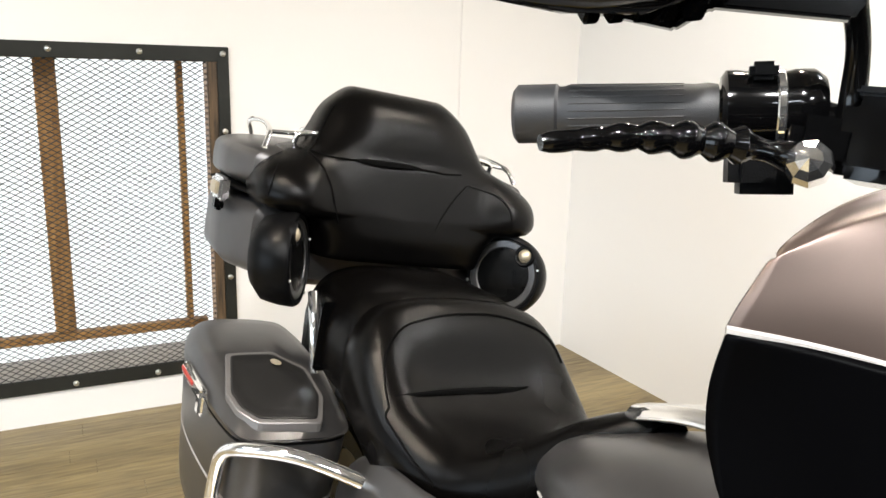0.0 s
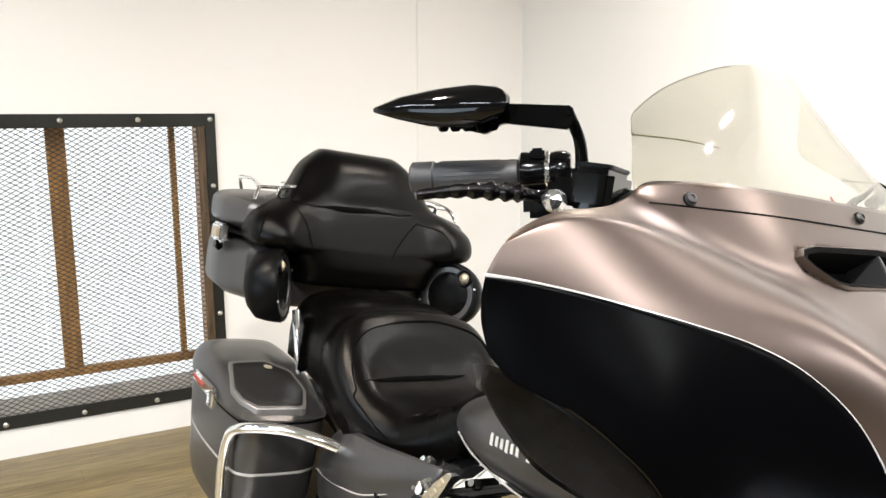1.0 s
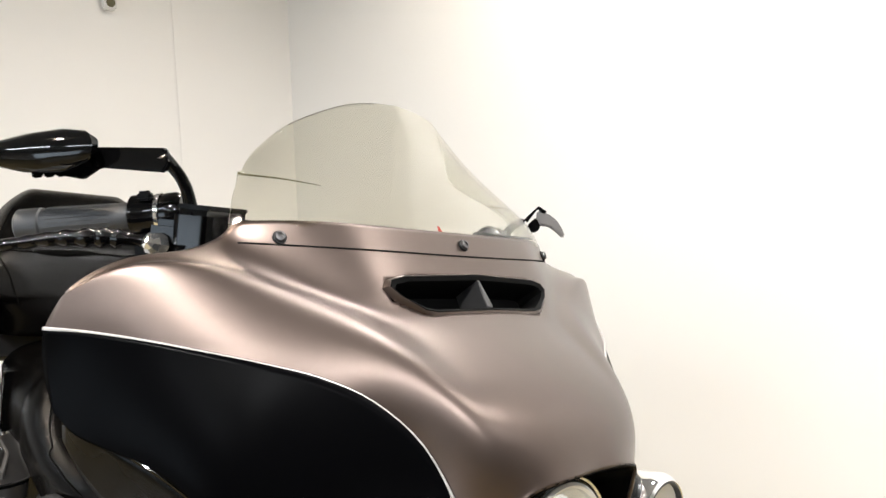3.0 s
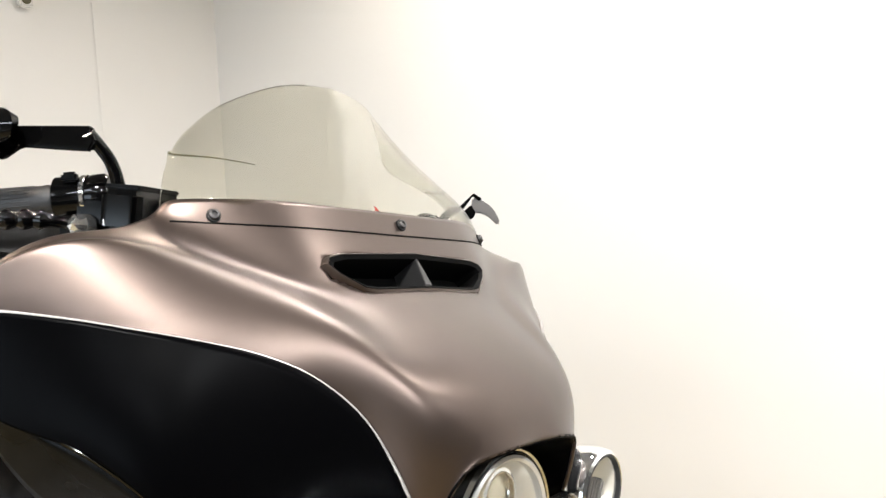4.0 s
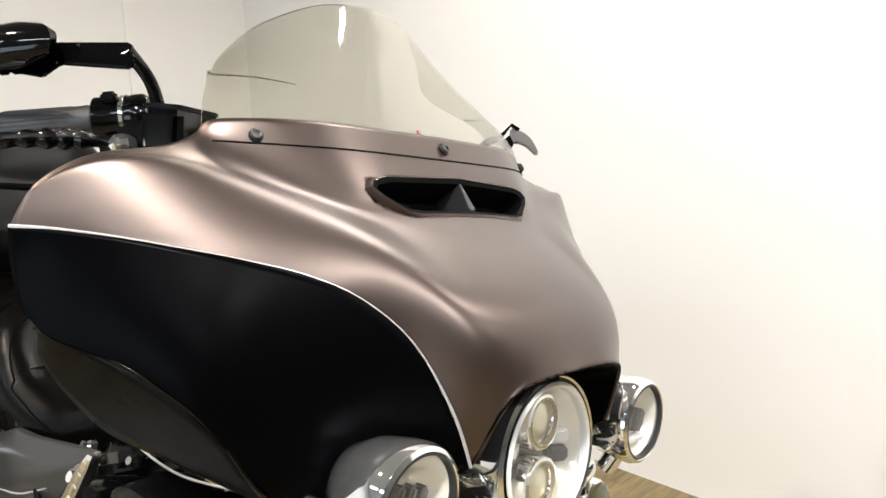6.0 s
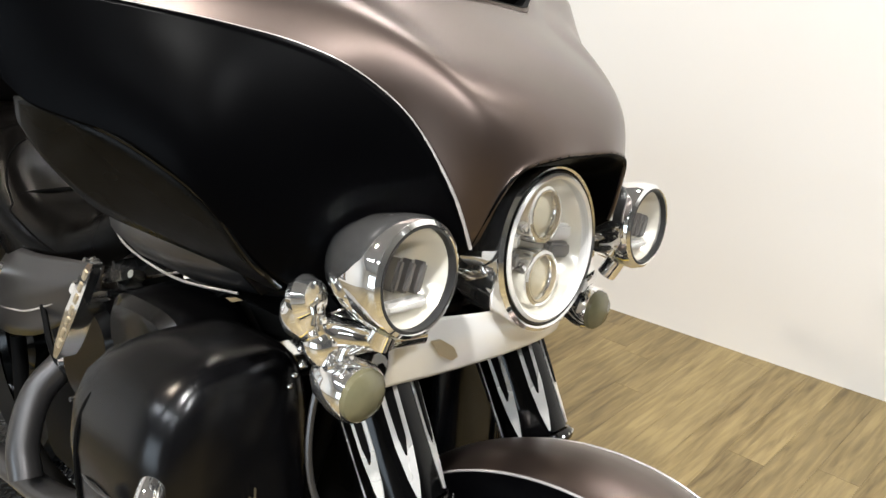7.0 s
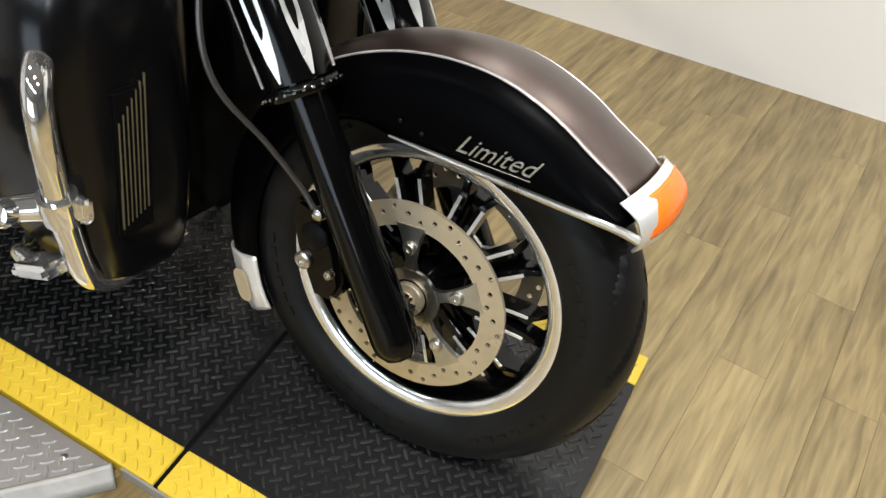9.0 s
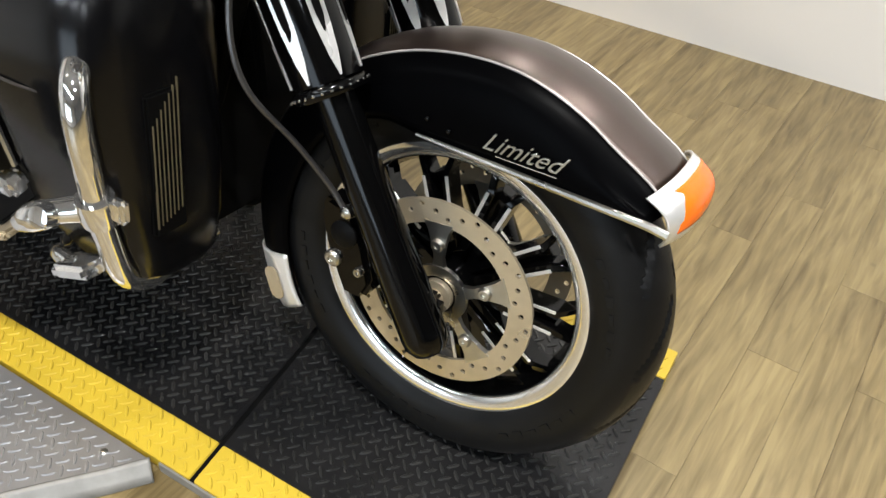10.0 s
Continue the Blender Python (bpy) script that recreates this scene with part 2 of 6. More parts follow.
def faired(rows, nu, nv, rounds, rim_rounds):
    """A sheet mirrored at y = 0 whose inner points are evened out, its free edges kept."""
    fine = [spline(r, nu) for r in rows]
    g = np.array([spline(c, nv) for c in zip(*fine)])
    # the wing's rim, from the screen's corner round the tip
    n = int(len(g) * 0.6)
    rim = np.concatenate([g[n:, 0], g[-1, 1:]])
    for k in range(rim_rounds):
        rim[1:-1] += 0.5 * ((rim[:-2] + rim[2:]) / 2 - rim[1:-1])
    g[n:, 0], g[-1, 1:] = rim[:len(g) - n], rim[len(g) - n:]
    for k in range(rounds):
        for w in (0.5, -0.5):
            first = g[1:2] * (1, -1, 1)
            near = np.concatenate([first, g[:-1]])[:, 1:-1] + np.concatenate([g[1:], g[-1:]])[:, 1:-1] + g[:, :-2] + g[:, 2:]
            g[:-1, 1:-1] += w * (near / 4 - g[:, 1:-1])[:-1]
    bm = bmesh.new()
    v = [[bm.verts.new(q) for q in c] for c in g]
    for a, b in zip(v, v[1:]):
        for k in range(len(a) - 1):
            bm.faces.new((a[k], b[k], b[k + 1], a[k + 1]))
    return mirrored(bm)


def relax(bm, rounds=20, grow=-0.53):
    """Evens out the inner points of a sheet without shrinking it."""
    inner = [v for v in bm.verts if not v.is_boundary]
    for k in range(rounds):
        for w in (0.5, grow):
            at = {v: sum((e.other_vert(v).co for e in v.link_edges), Vector()) / len(v.link_edges) for v in inner}
            for v, q in at.items():
                v.co += (q - v.co) * w
    return bm


def mirrored(bm, weld=0.0005):
    """Adds the half at the other side of y = 0."""
    geom = bmesh.ops.duplicate(bm, geom=bm.verts[:] + bm.edges[:] + bm.faces[:])["geom"]
    for g in geom:
        if isinstance(g, bmesh.types.BMVert):
            g.co.y = -g.co.y
    bmesh.ops.reverse_faces(bm, faces=[g for g in geom if isinstance(g, bmesh.types.BMFace)])
    if weld:
        bmesh.ops.remove_doubles(bm, verts=bm.verts, dist=weld)
    return bm


def flip(bm):
    for v in bm.verts:
        v.co.y = -v.co.y
    bmesh.ops.reverse_faces(bm, faces=bm.faces)
    return bm


def tube(pts, r, seg=12, n=5, bm=None, cap=True):
    """A round bar along a smooth line; r: one radius or one for each point."""
    bm = bm or bmesh.new()
    line = spline(pts, n) if n > 1 else [Vector(q) for q in pts]
    rad = [r] * len(line) if isinstance(r, (int, float)) else [q.x for q in (spline([(a, 0, 0) for a in r], n) if n > 1 else [Vector((a, 0, 0)) for a in r])]
    rings, side = [], None
    for k, q in enumerate(line):
        d = (line[min(k + 1, len(line) - 1)] - line[max(k - 1, 0)]).normalized()
        side = d.orthogonal().normalized() if side is None else (side - d * side.dot(d)).normalized()
        up = d.cross(side)
        rings.append([bm.verts.new(q + (side * math.cos(2 * math.pi * j / seg) + up * math.sin(2 * math.pi * j / seg)) * rad[k]) for j in range(seg)])
    for a, b in zip(rings, rings[1:]):
        for j in range(seg):
            bm.faces.new((a[j], a[(j + 1) % seg], b[(j + 1) % seg], b[j]))
    if cap:
        bm.faces.new(rings[0][::-1])
        bm.faces.new(rings[-1])
    return bm


def lathe(profile, m=Matrix(), seg=32, bm=None, close=False):
    """Turns (radius, height) pairs round the local z axis."""
    bm = bm or bmesh.new()
    rings = []
    for r, h in profile:
        if r < 1e-6:
            rings.append([bm.verts.new(m @ Vector((0, 0, h)))])
        else:
            rings.append([bm.verts.new(m @ Vector((r * math.cos(2 * math.pi * j / seg), r * math.sin(2 * math.pi * j / seg), h))) for j in range(seg)])
    pairs = list(zip(rings, rings[1:])) + ([(rings[-1], rings[0])] if close else [])
    for a, b in pairs:
        for j in range(seg):
            i = (j + 1) % seg
            if len(a) == 1 and len(b) == 1:
                continue
            if len(a) == 1:
                bm.faces.new((a[0], b[i], b[j]))
            elif len(b) == 1:
                bm.faces.new((a[j], a[i], b[0]))
            else:
                bm.faces.new((a[j], a[i], b[i], b[j]))
    return bm


def prism(outline, t, m=Matrix(), bevel=0.0, bm=None, seg=2):
    """An outline in local x, y, raised by t in z."""
    own = bmesh.new()
    f = own.faces.new([own.verts.new((x, y, 0)) for x, y in outline])
    top = bmesh.ops.extrude_face_region(own, geom=[f])["geom"]
    for g in top:
        if isinstance(g, bmesh.types.BMVert):
            g.co.z += t
    bmesh.ops.recalc_face_normals(own, faces=own.faces)
    if bevel:
        bmesh.ops.bevel(own, geom=own.edges[:], offset=bevel, segments=seg, affect="EDGES", clamp_overlap=True)
    own.transform(m)
    return merge(bm, own)


def merge(bm, own):
    if bm is None:
        return own
    me = bpy.data.meshes.new("join")
    own.to_mesh(me)
    own.free()
    bm.from_mesh(me)
    bpy.data.meshes.remove(me)
    return bm


def rbox(size, m=Matrix(), bevel=0.004, bm=None, seg=2):
    own = bmesh.new()
    bmesh.ops.create_cube(own, size=1, matrix=Matrix.Diagonal((*size, 1)))
    if bevel:
        bmesh.ops.bevel(own, geom=own.edges[:], offset=bevel, segments=seg, affect="EDGES", clamp_overlap=True)
    own.transform(m)
    return merge(bm, own)


def loft(rings, bm=None, cap=True, closed=True):
    bm = bm or bmesh.new()
    v = [[bm.verts.new(q) for q in r] for r in rings]
    n = len(v[0])
    for a, b in zip(v, v[1:]):
        for j in range(n if closed else n - 1):
            bm.faces.new((a[j], a[(j + 1) % n], b[(j + 1) % n], b[j]))
    if cap:
        bm.faces.new(v[0][::-1])
        bm.faces.new(v[-1])
    return bm


def super_ring(cx, cy, cz, a, b, power=2.6, n=28, axis="x"):
    """A rounded rectangle ring round an axis; a, b: half sizes."""
    out = []
    for k in range(n):
        w = 2 * math.pi * k / n
        c, s = math.cos(w), math.sin(w)
        p, q = a * math.copysign(abs(c) ** (2 / power), c), b * math.copysign(abs(s) ** (2 / power), s)
        out.append({"x": (cx, cy + p, cz + q), "y": (cx + p, cy, cz + q), "z": (cx + p, cy + q, cz)}[axis])
    return out


def to(eye, ahead, up=(0, 0, 1)):
    """A frame at eye whose z axis points along ahead and whose y axis is as near up as can be."""
    z = Vector(ahead).normalized()
    x = Vector(up).cross(z).normalized()
    return Matrix.Translation(eye) @ Matrix((x, z.cross(x), z)).transposed().to_4x4()


def oval(a, b, n=24):
    return [(a * math.cos(2 * math.pi * k / n), b * math.sin(2 * math.pi * k / n)) for k in range(n)]


def stadium(length, r, n=6):
    h = length / 2 - r
    return [(h + r * math.cos(w), r * math.sin(w)) for w in [-math.pi / 2 + math.pi * k / n for k in range(n + 1)]] + [
        (-h + r * math.cos(w), r * math.sin(w)) for w in [math.pi / 2 + math.pi * k / n for k in range(n + 1)]]


# ---- room ----
ROOM = pose(0, 0, 0, 0, 0, -4.6)
FLOOR_Z, WALL_A, WALL_B, WALL_C, WALL_D, TOP = -0.03, -3.24, 1.95, 6.5, -6.0, 2.9


def wall(name, x0, x1, y0, y1, z0, z1, mat=WALL, holes=()):
    bm = rbox((x1 - x0, y1 - y0, z1 - z0), ROOM @ pose((x0 + x1) / 2, (y0 + y1) / 2, (z0 + z1) / 2), 0)
    return part(name, bm, mat, None, smooth=False, kind="structure")


WIN_R, WIN_L, WIN_T, WIN_B = 0.0, -1.75, 1.35, 0.14
NORTH = ROOM @ pose(WALL_A, 1.64, 0, 0, 0, 1.5)
part("wall_north", rbox((WALL_C - WALL_A + 0.4, 0.15, TOP - FLOOR_Z), NORTH @ pose((WALL_C - WALL_A) / 2, 0.075, (TOP + FLOOR_Z) / 2), 0), WALL, None, smooth=False, kind="structure")
part("wall_pilaster", rbox((0.008, 0.635, TOP - FLOOR_Z), ROOM @ pose(WALL_A + 0.004, 1.3375, (TOP + FLOOR_Z) / 2), 0.003), WALL, None, smooth=False, kind="structure")
wall("wall_east", WALL_C, WALL_C + 0.15, WALL_D, WALL_B, FLOOR_Z, TOP, DARK_WALL)
wall("wall_south", WALL_A - 0.15, WALL_C + 0.15, WALL_D - 0.15, WALL_D, FLOOR_Z, TOP)
bm = None
for y0, y1, z0, z1 in ((WIN_R, WALL_B, FLOOR_Z, TOP), (WALL_D, WIN_L, FLOOR_Z, TOP), (WIN_L, WIN_R, WIN_T, TOP), (WIN_L, WIN_R, FLOOR_Z, WIN_B)):
    bm = rbox((0.22, y1 - y0, z1 - z0), ROOM @ pose(WALL_A - 0.11, (y0 + y1) / 2, (z0 + z1) / 2), 0, bm)
part("wall_west", bm, WALL, None, smooth=False, kind="structure")
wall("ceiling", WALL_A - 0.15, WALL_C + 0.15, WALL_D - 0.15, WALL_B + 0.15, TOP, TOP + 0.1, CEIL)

# ---- window with its security mesh ----


def window_unit():
    w = tagged(new("window_1"), "daylit window behind black steel frame and expanded metal mesh", "window", kind="structure")
    w.matrix_world = ROOM @ pose(WALL_A, 0, 0)
    bar, y0, y1, z0, z1 = 0.055, WIN_L - 0.03, WIN_R + 0.03, WIN_B - 0.04, WIN_T + 0.03
    for name, sy, sz, cy, cz in (("frame_bar", y1 - y0, bar, (y0 + y1) / 2, z1 - bar / 2), ("frame_bar", y1 - y0, bar, (y0 + y1) / 2, z0 + bar / 2),
                                 ("frame_bar", bar * 0.8, z1 - z0 - 2 * bar, y1 - bar * 0.4, (z0 + z1) / 2), ("frame_bar", bar * 0.8, z1 - z0 - 2 * bar, y0 + bar * 0.4, (z0 + z1) / 2)):
        part(name, rbox((0.012, sy, sz), pose(0.0062, cy, cz), 0.002), FRAME_STEEL, w, "black steel flat bar")
    part("edge_board", rbox((0.010, 0.036, z1 - z0 - 2 * bar), pose(0.0055, y1 - bar * 0.8 - 0.019, (z0 + z1) / 2), 0.003), WEATHERED, w, "rough brown wooden strip inside the frame")
    bolt = lathe([(0.011, 0), (0.011, 0.004), (0.006, 0.009), (0, 0.010)], pose(0, 0, 0, 0, 90, 0), 10)
    first = part("bolt", bolt, BOLT, w, "zinc bolt head")
    first.location = (0.012, y1 - 0.022, z1 - 0.025)
    for y, z in [(y1 - 0.022 - 0.295 * k, z1 - 0.025) for k in range(1, 6)] + [(y1 - 0.022, z1 - 0.025 - 0.29 * k) for k in range(1, 4)] + [(y1 - 0.022 - 0.295 * k, z0 + 0.022) for k in range(0, 6)]:
        b = new("bolt", first.data)
        b.parent, b.location = w, (0.012, y, z)
    # wooden lining of the opening
    for sy, sz, cy, cz in ((0.03, WIN_T - WIN_B, WIN_R - 0.016, (WIN_T + WIN_B) / 2), (0.03, WIN_T - WIN_B, WIN_L + 0.016, (WIN_T + WIN_B) / 2), (WIN_R - WIN_L - 0.07, 0.025, (WIN_L + WIN_R) / 2, WIN_T - 0.014)):
        part("lining_board", rbox((0.2, sy, sz), pose(-0.105, cy, cz), 0.003), BROWN, w, "brown stained wooden board")
    part("window_sill", rbox((0.2, WIN_R - WIN_L - 0.07, 0.02), pose(-0.105, (WIN_L + WIN_R) / 2, WIN_B + 0.012), 0.003), SILL, w, "dusty grey sill")
    for y in (WIN_R - 0.13, WIN_R - 0.60, WIN_R - 1.25):
        wide = 0.025 if y > WIN_R - 0.2 else 0.075
        part("mullion", rbox((0.035, wide, WIN_T - WIN_B - 0.16), pose(-0.165, y, (WIN_T + WIN_B) / 2 + 0.055), 0.003), BROWN, w, "orange-brown stained wooden mullion")
    part("bottom_rail", rbox((0.04, WIN_R - WIN_L - 0.12, 0.035), pose(-0.165, (WIN_L + WIN_R) / 2, WIN_B + 0.115), 0.003), BROWN, w)
    for y in (WIN_R - 0.37, WIN_R - 1.02):
        part("pane", rbox((0.004, 0.64, WIN_T - WIN_B - 0.05), pose(-0.178, y, (WIN_T + WIN_B) / 2), 0), LENS, w, "clear glass pane").visible_shadow = False
    # expanded metal: strands zigzag in rows and meet at the knuckles
    bm = bmesh.new()
    pitch_y, pitch_z, t = 0.036, 0.0105, 0.0019
    rows = int((z1 - z0 - 0.06) / pitch_z) + 1
    cols = int((y1 - y0 - 0.06) / pitch_y) + 1
    for r in range(rows):
        z = z0 + 0.03 + r * pitch_z
        pts = [(y0 + 0.03 + (c / 2) * pitch_y, z + (pitch_z / 2 if (c + r) % 2 else -pitch_z / 2) * 0.92) for c in range(2 * cols + 1)]
        pa = [[bm.verts.new((dx, y, zz + dz)) for dx, dz in ((0.001, -t), (0.004, 0), (0.001, t))] for y, zz in pts]
        for a, b in zip(pa, pa[1:]):
            for k in range(2):
                bm.faces.new((a[k], b[k], b[k + 1], a[k + 1]))
    tagged(part("wire_mesh", bm, MESH_STEEL, w, "dark expanded metal mesh", smooth=False), kind="stuff")
    return w


window_unit()
tagged(part("backdrop", rbox((0.02, 4.5, 3.5), ROOM @ pose(WALL_A - 1.4, (WIN_L + WIN_R) / 2, 1.0), 0), DAY, None), kind="structure")

# a small white box high on the window wall
sensor = thing("wall_sensor", "small white plastic box fixed high on the wall", "sensor", ROOM @ pose(WALL_A, 0.731, 2.03))
part("housing", rbox((0.05, 0.055, 0.10), pose(0.027, 0, 0), 0.008), WHITE, sensor)
part("lens", lathe([(0, 0.006), (0.016, 0.003), (0.02, 0)], pose(0.052, 0, -0.02, 0, 90, 0), 16), SMOKE, sensor)

# ---- wheel lift: tread plates ----
lift = thing("motorcycle_lift", "black tread-plate motorcycle lift with yellow edge stripes", "lift")
X_END, Y_R, Y_YEL, X_SEAM = 0.31, -0.316, -0.238, -0.3054


def lozenge(bm, m, size=0.0125, wide=0.0032, high=0.0022):
    """One raised mark of a tread plate."""
    ring = [(size, 0), (size * 0.55, wide), (-size * 0.55, wide), (-size, 0), (-size * 0.55, -wide), (size * 0.55, -wide)]
    base = [bm.verts.new(m @ Vector((a, b, 0))) for a, b in ring]
    top = [bm.verts.new(m @ Vector((a * 0.78, b * 0.5, high))) for a, b in ring]
    for k in range(6):
        bm.faces.new((base[k], base[(k + 1) % 6], top[(k + 1) % 6], top[k]))
    bm.faces.new(top)


def tread_marks(x0, x1, y0, y1, keep, z=0.0, pitch=0.0195):
    """Raised marks, crosswise in turn, on a lattice at 45 degrees to the plate."""
    bm = bmesh.new()
    d = pitch * math.sqrt(0.5)
    for i in range(int((x0 + y0) / d / 2) - 1, int((x1 + y1) / d / 2) + 2):
        for j in range(int((x0 - y1) / d / 2) - 1, int((x1 - y0) / d / 2) + 2):
            x, y = (i + j) * d, (i - j) * d
            if x0 < x < x1 and y0 < y < y1 and keep(x, y):
                lozenge(bm, pose(x, y, z, 0, 0, 45 if (i + j) % 2 else -45))
    return bm


def seam_at(y):
    """The joint between the two deck plates runs a little askew."""
    return X_SEAM - 0.0853 * y


def plate(name, ends, y0, y1, mat, label, high=0.028):
    """A tread plate between two ends, each a function of y."""
    a, b = ends
    p = part(name, prism([(a(y0), y0), (b(y0), y0), (b(y1), y1), (a(y1), y1)], high, pose(0, 0, -high), 0.0015), mat, lift, label, smooth=False)
    marks = tread_marks(a(y0) - 0.1, b(y0) + 0.1, y0 + 0.008, y1 - 0.008, lambda x, y: a(y) + 0.009 < x < b(y) - 0.009)
    tagged(part("tread", marks, TREAD_WORN_GLINT if mat is TREAD else mat, p, smooth=False), kind="stuff")
    return p


GAP = 0.0045
BACK_DECK = (lambda y: -2.3, lambda y: seam_at(y) - GAP)
FRONT_DECK = (lambda y: seam_at(y) + GAP, lambda y: X_END)
for ends in (BACK_DECK, FRONT_DECK):
    plate("deck_plate", ends, Y_YEL, 0.30, TREAD, "black steel tread plate")
    plate("edge_stripe", ends, Y_R, Y_YEL - 0.0005, YELLOW, "yellow painted tread edge")
    plate("edge_stripe", ends, 0.3005, 0.38, YELLOW, "yellow painted tread edge")
part("seam_strip", prism([(seam_at(Y_R) - GAP, Y_R), (seam_at(Y_R) + GAP, Y_R), (seam_at(0.38) + GAP, 0.38), (seam_at(0.38) - GAP, 0.38)], 0.012, pose(0, 0, -0.0155)), DULL, lift, "dark joint between the plates", smooth=False)
part("frame", rbox((2.58, 0.688, 0.010), pose(-1.0, 0.030, -0.0235), 0), DULL, lift)
part("side_angle", rbox((0.66, 0.004, 0.024), pose(-0.020, Y_R - 0.0025, -0.0165), 0.001), BARE_STEEL, lift, "bare grey steel edge of the lift")
# side extension of bright tread plate, its slanting end bent down to the floor
slant = [(-0.366, Y_R - 0.006), (-0.378, -0.336), (-0.409, -0.374), (-0.442, -0.410), (-0.502, -0.477), (-0.60, -0.59), (-0.74, -0.75), (-0.88, -0.91)]
side = thing("side_platform", "silver aluminium tread-plate side platform beside the lift", "platform")
deck = part("deck", prism([(-2.3, Y_R - 0.006)] + [(-2.3, -0.91)] + slant[::-1], 0.020, pose(0, 0, -0.023), 0.002), SILVER, side, smooth=False)
flange = thick(part("flange", sheet([[(x + 0.3 * e, y - 0.25 * e, z) for x, y in slant] for e, z in ((-0.01, -0.0035), (0.008, -0.0055), (0.020, -0.010), (0.075, -0.0285))], 3, 2), BARE_STEEL, side, "bent-down end of the platform"), 0.002, 0)
marks = bmesh.new()
for k in range(22):
    along = Vector((-0.672, -0.740, 0))
    out = Vector((0.62, -0.56, -0.56))
    q = Vector((-0.370, -0.332, -0.0172)) + along * (0.014 + 0.0195 * k) + out * 0.004
    lozenge(marks, Matrix.Translation(q) @ Matrix((along, out, along.cross(out))).transposed().to_4x4() @ pose(0, 0, 0.001, 0, 0, 45 if k % 2 else -45), 0.010, 0.003, 0.0018)
tagged(part("tread", marks, SILVER, flange, smooth=False), kind="stuff")
tagged(part("tread", tread_marks(-1.9, -0.37, -0.90, Y_R - 0.016, lambda x, y: x < -0.376 + 0.90 * (y + 0.336) - 0.014, -0.003), SILVER, deck, smooth=False), kind="stuff")
for x, y in ((-0.44, -0.352), (-0.735, -0.375), (-0.97, -0.37), (-0.70, -0.68)):
    part("bolt", lathe([(0.0065, 0), (0.0065, 0.002), (0.004, 0.0035), (0, 0.0035)], pose(x, y, -0.003), 10), BOLT, side)

# ---- motorcycle, standing on its side stand: x ahead, y to its left ----
bike = thing("motorcycle", "touring motorcycle in satin copper and black, on its side stand", "motorcycle", pose(0, 0, 0, -9.78, 0, 0))
AXLE = 0.32

# front wheel
HUB = pose(0, 0, AXLE, 90, 0, 0)
wheel = part("front_wheel", lathe([(0.0, -0.085), (0.022, -0.085), (0.03, -0.07), (0.036, -0.05), (0.036, 0.05), (0.03, 0.07), (0.022, 0.085), (0, 0.085)], HUB, 32), GLOSS_BLACK, bike, "black cast wheel hub")


def tyre_mesh(r0=0.218, r1=0.321, half=0.066, seg=420):
    prof = [(r0, -0.047), (r0 + 0.008, -0.056), (0.245, -0.063), (0.265, -half), (0.281, -0.0645), (0.291, -0.060)]
    n = 26
    for k in range(n + 1):
        w = -1 + 2 * k / n
        prof.append((r1 - 0.0235 * abs(w) ** 2.1, 0.0565 * w))
    prof += [(0.291, 0.060), (0.281, 0.0645), (0.265, half), (0.245, 0.063), (r0 + 0.008, 0.056), (r0, 0.047)]
    bm = bmesh.new()
    rings = []
    for j in range(seg):
        a = 2 * math.pi * j / seg
        ring = []
        for r, h in prof:
            cut = 0.0
            if abs(h) < 0.058 and r > 0.295:
                s = 1 if h > 0 else -1
                u2 = (a * 14 / math.pi + 0.5 * (s > 0) + abs(h) * 34) % 2.0
                if u2 < 0.24 and 0.008 < abs(h) < 0.054:
                    cut = 0.007
            ring.append(bm.verts.new(HUB @ Vector(((r - cut) * math.cos(a), (r - cut) * math.sin(a), h))))
        rings.append(ring)
    for j in range(seg):
        a, b = rings[j], rings[(j + 1) % seg]
        for k in range(len(prof) - 1):
            bm.faces.new((a[k], b[k], b[k + 1], a[k + 1]))
    return bm


tyre = part("tyre", tyre_mesh(), RUBBER, wheel, "black rubber tyre with diagonal grooves")
# raised marks on the side wall, unreadable
bm = bmesh.new()
for k in range(60):
    if k % 10 > 5:
        continue
    a = radians(6 * k + 3)
    rbox((0.010 if k % 2 else 0.006, 0.016, 0.002), HUB @ pose(0.257 * math.cos(a), 0.257 * math.sin(a), 0.0652, 0, 0, math.degrees(a)), 0, bm)
tagged(part("side_mark", bm, RUBBER, tyre, "raised marks on the tyre wall", smooth=False), kind="stuff")
rim = part("rim", lathe([(0.213, -0.05), (0.222, -0.050), (0.224, -0.046), (0.214, -0.044), (0.203, -0.038), (0.196, -0.015), (0.196, 0.015), (0.203, 0.038), (0.214, 0.044), (0.224, 0.046), (0.222, 0.050), (0.213, 0.05), (0.199, 0.042), (0.189, 0.016), (0.189, -0.016), (0.199, -0.042)], HUB, 96, close=True), GLOSS_BLACK, wheel, "gloss black rim")
for s in (-1, 1):
    part("rim_lip", lathe([(0.2005, s * 0.0435), (0.203, s * 0.047), (0.220, s * 0.0525), (0.2255, s * 0.0505), (0.2255, s * 0.047)], HUB, 96), POLISHED_RIM, rim, "machined bright rim edge")


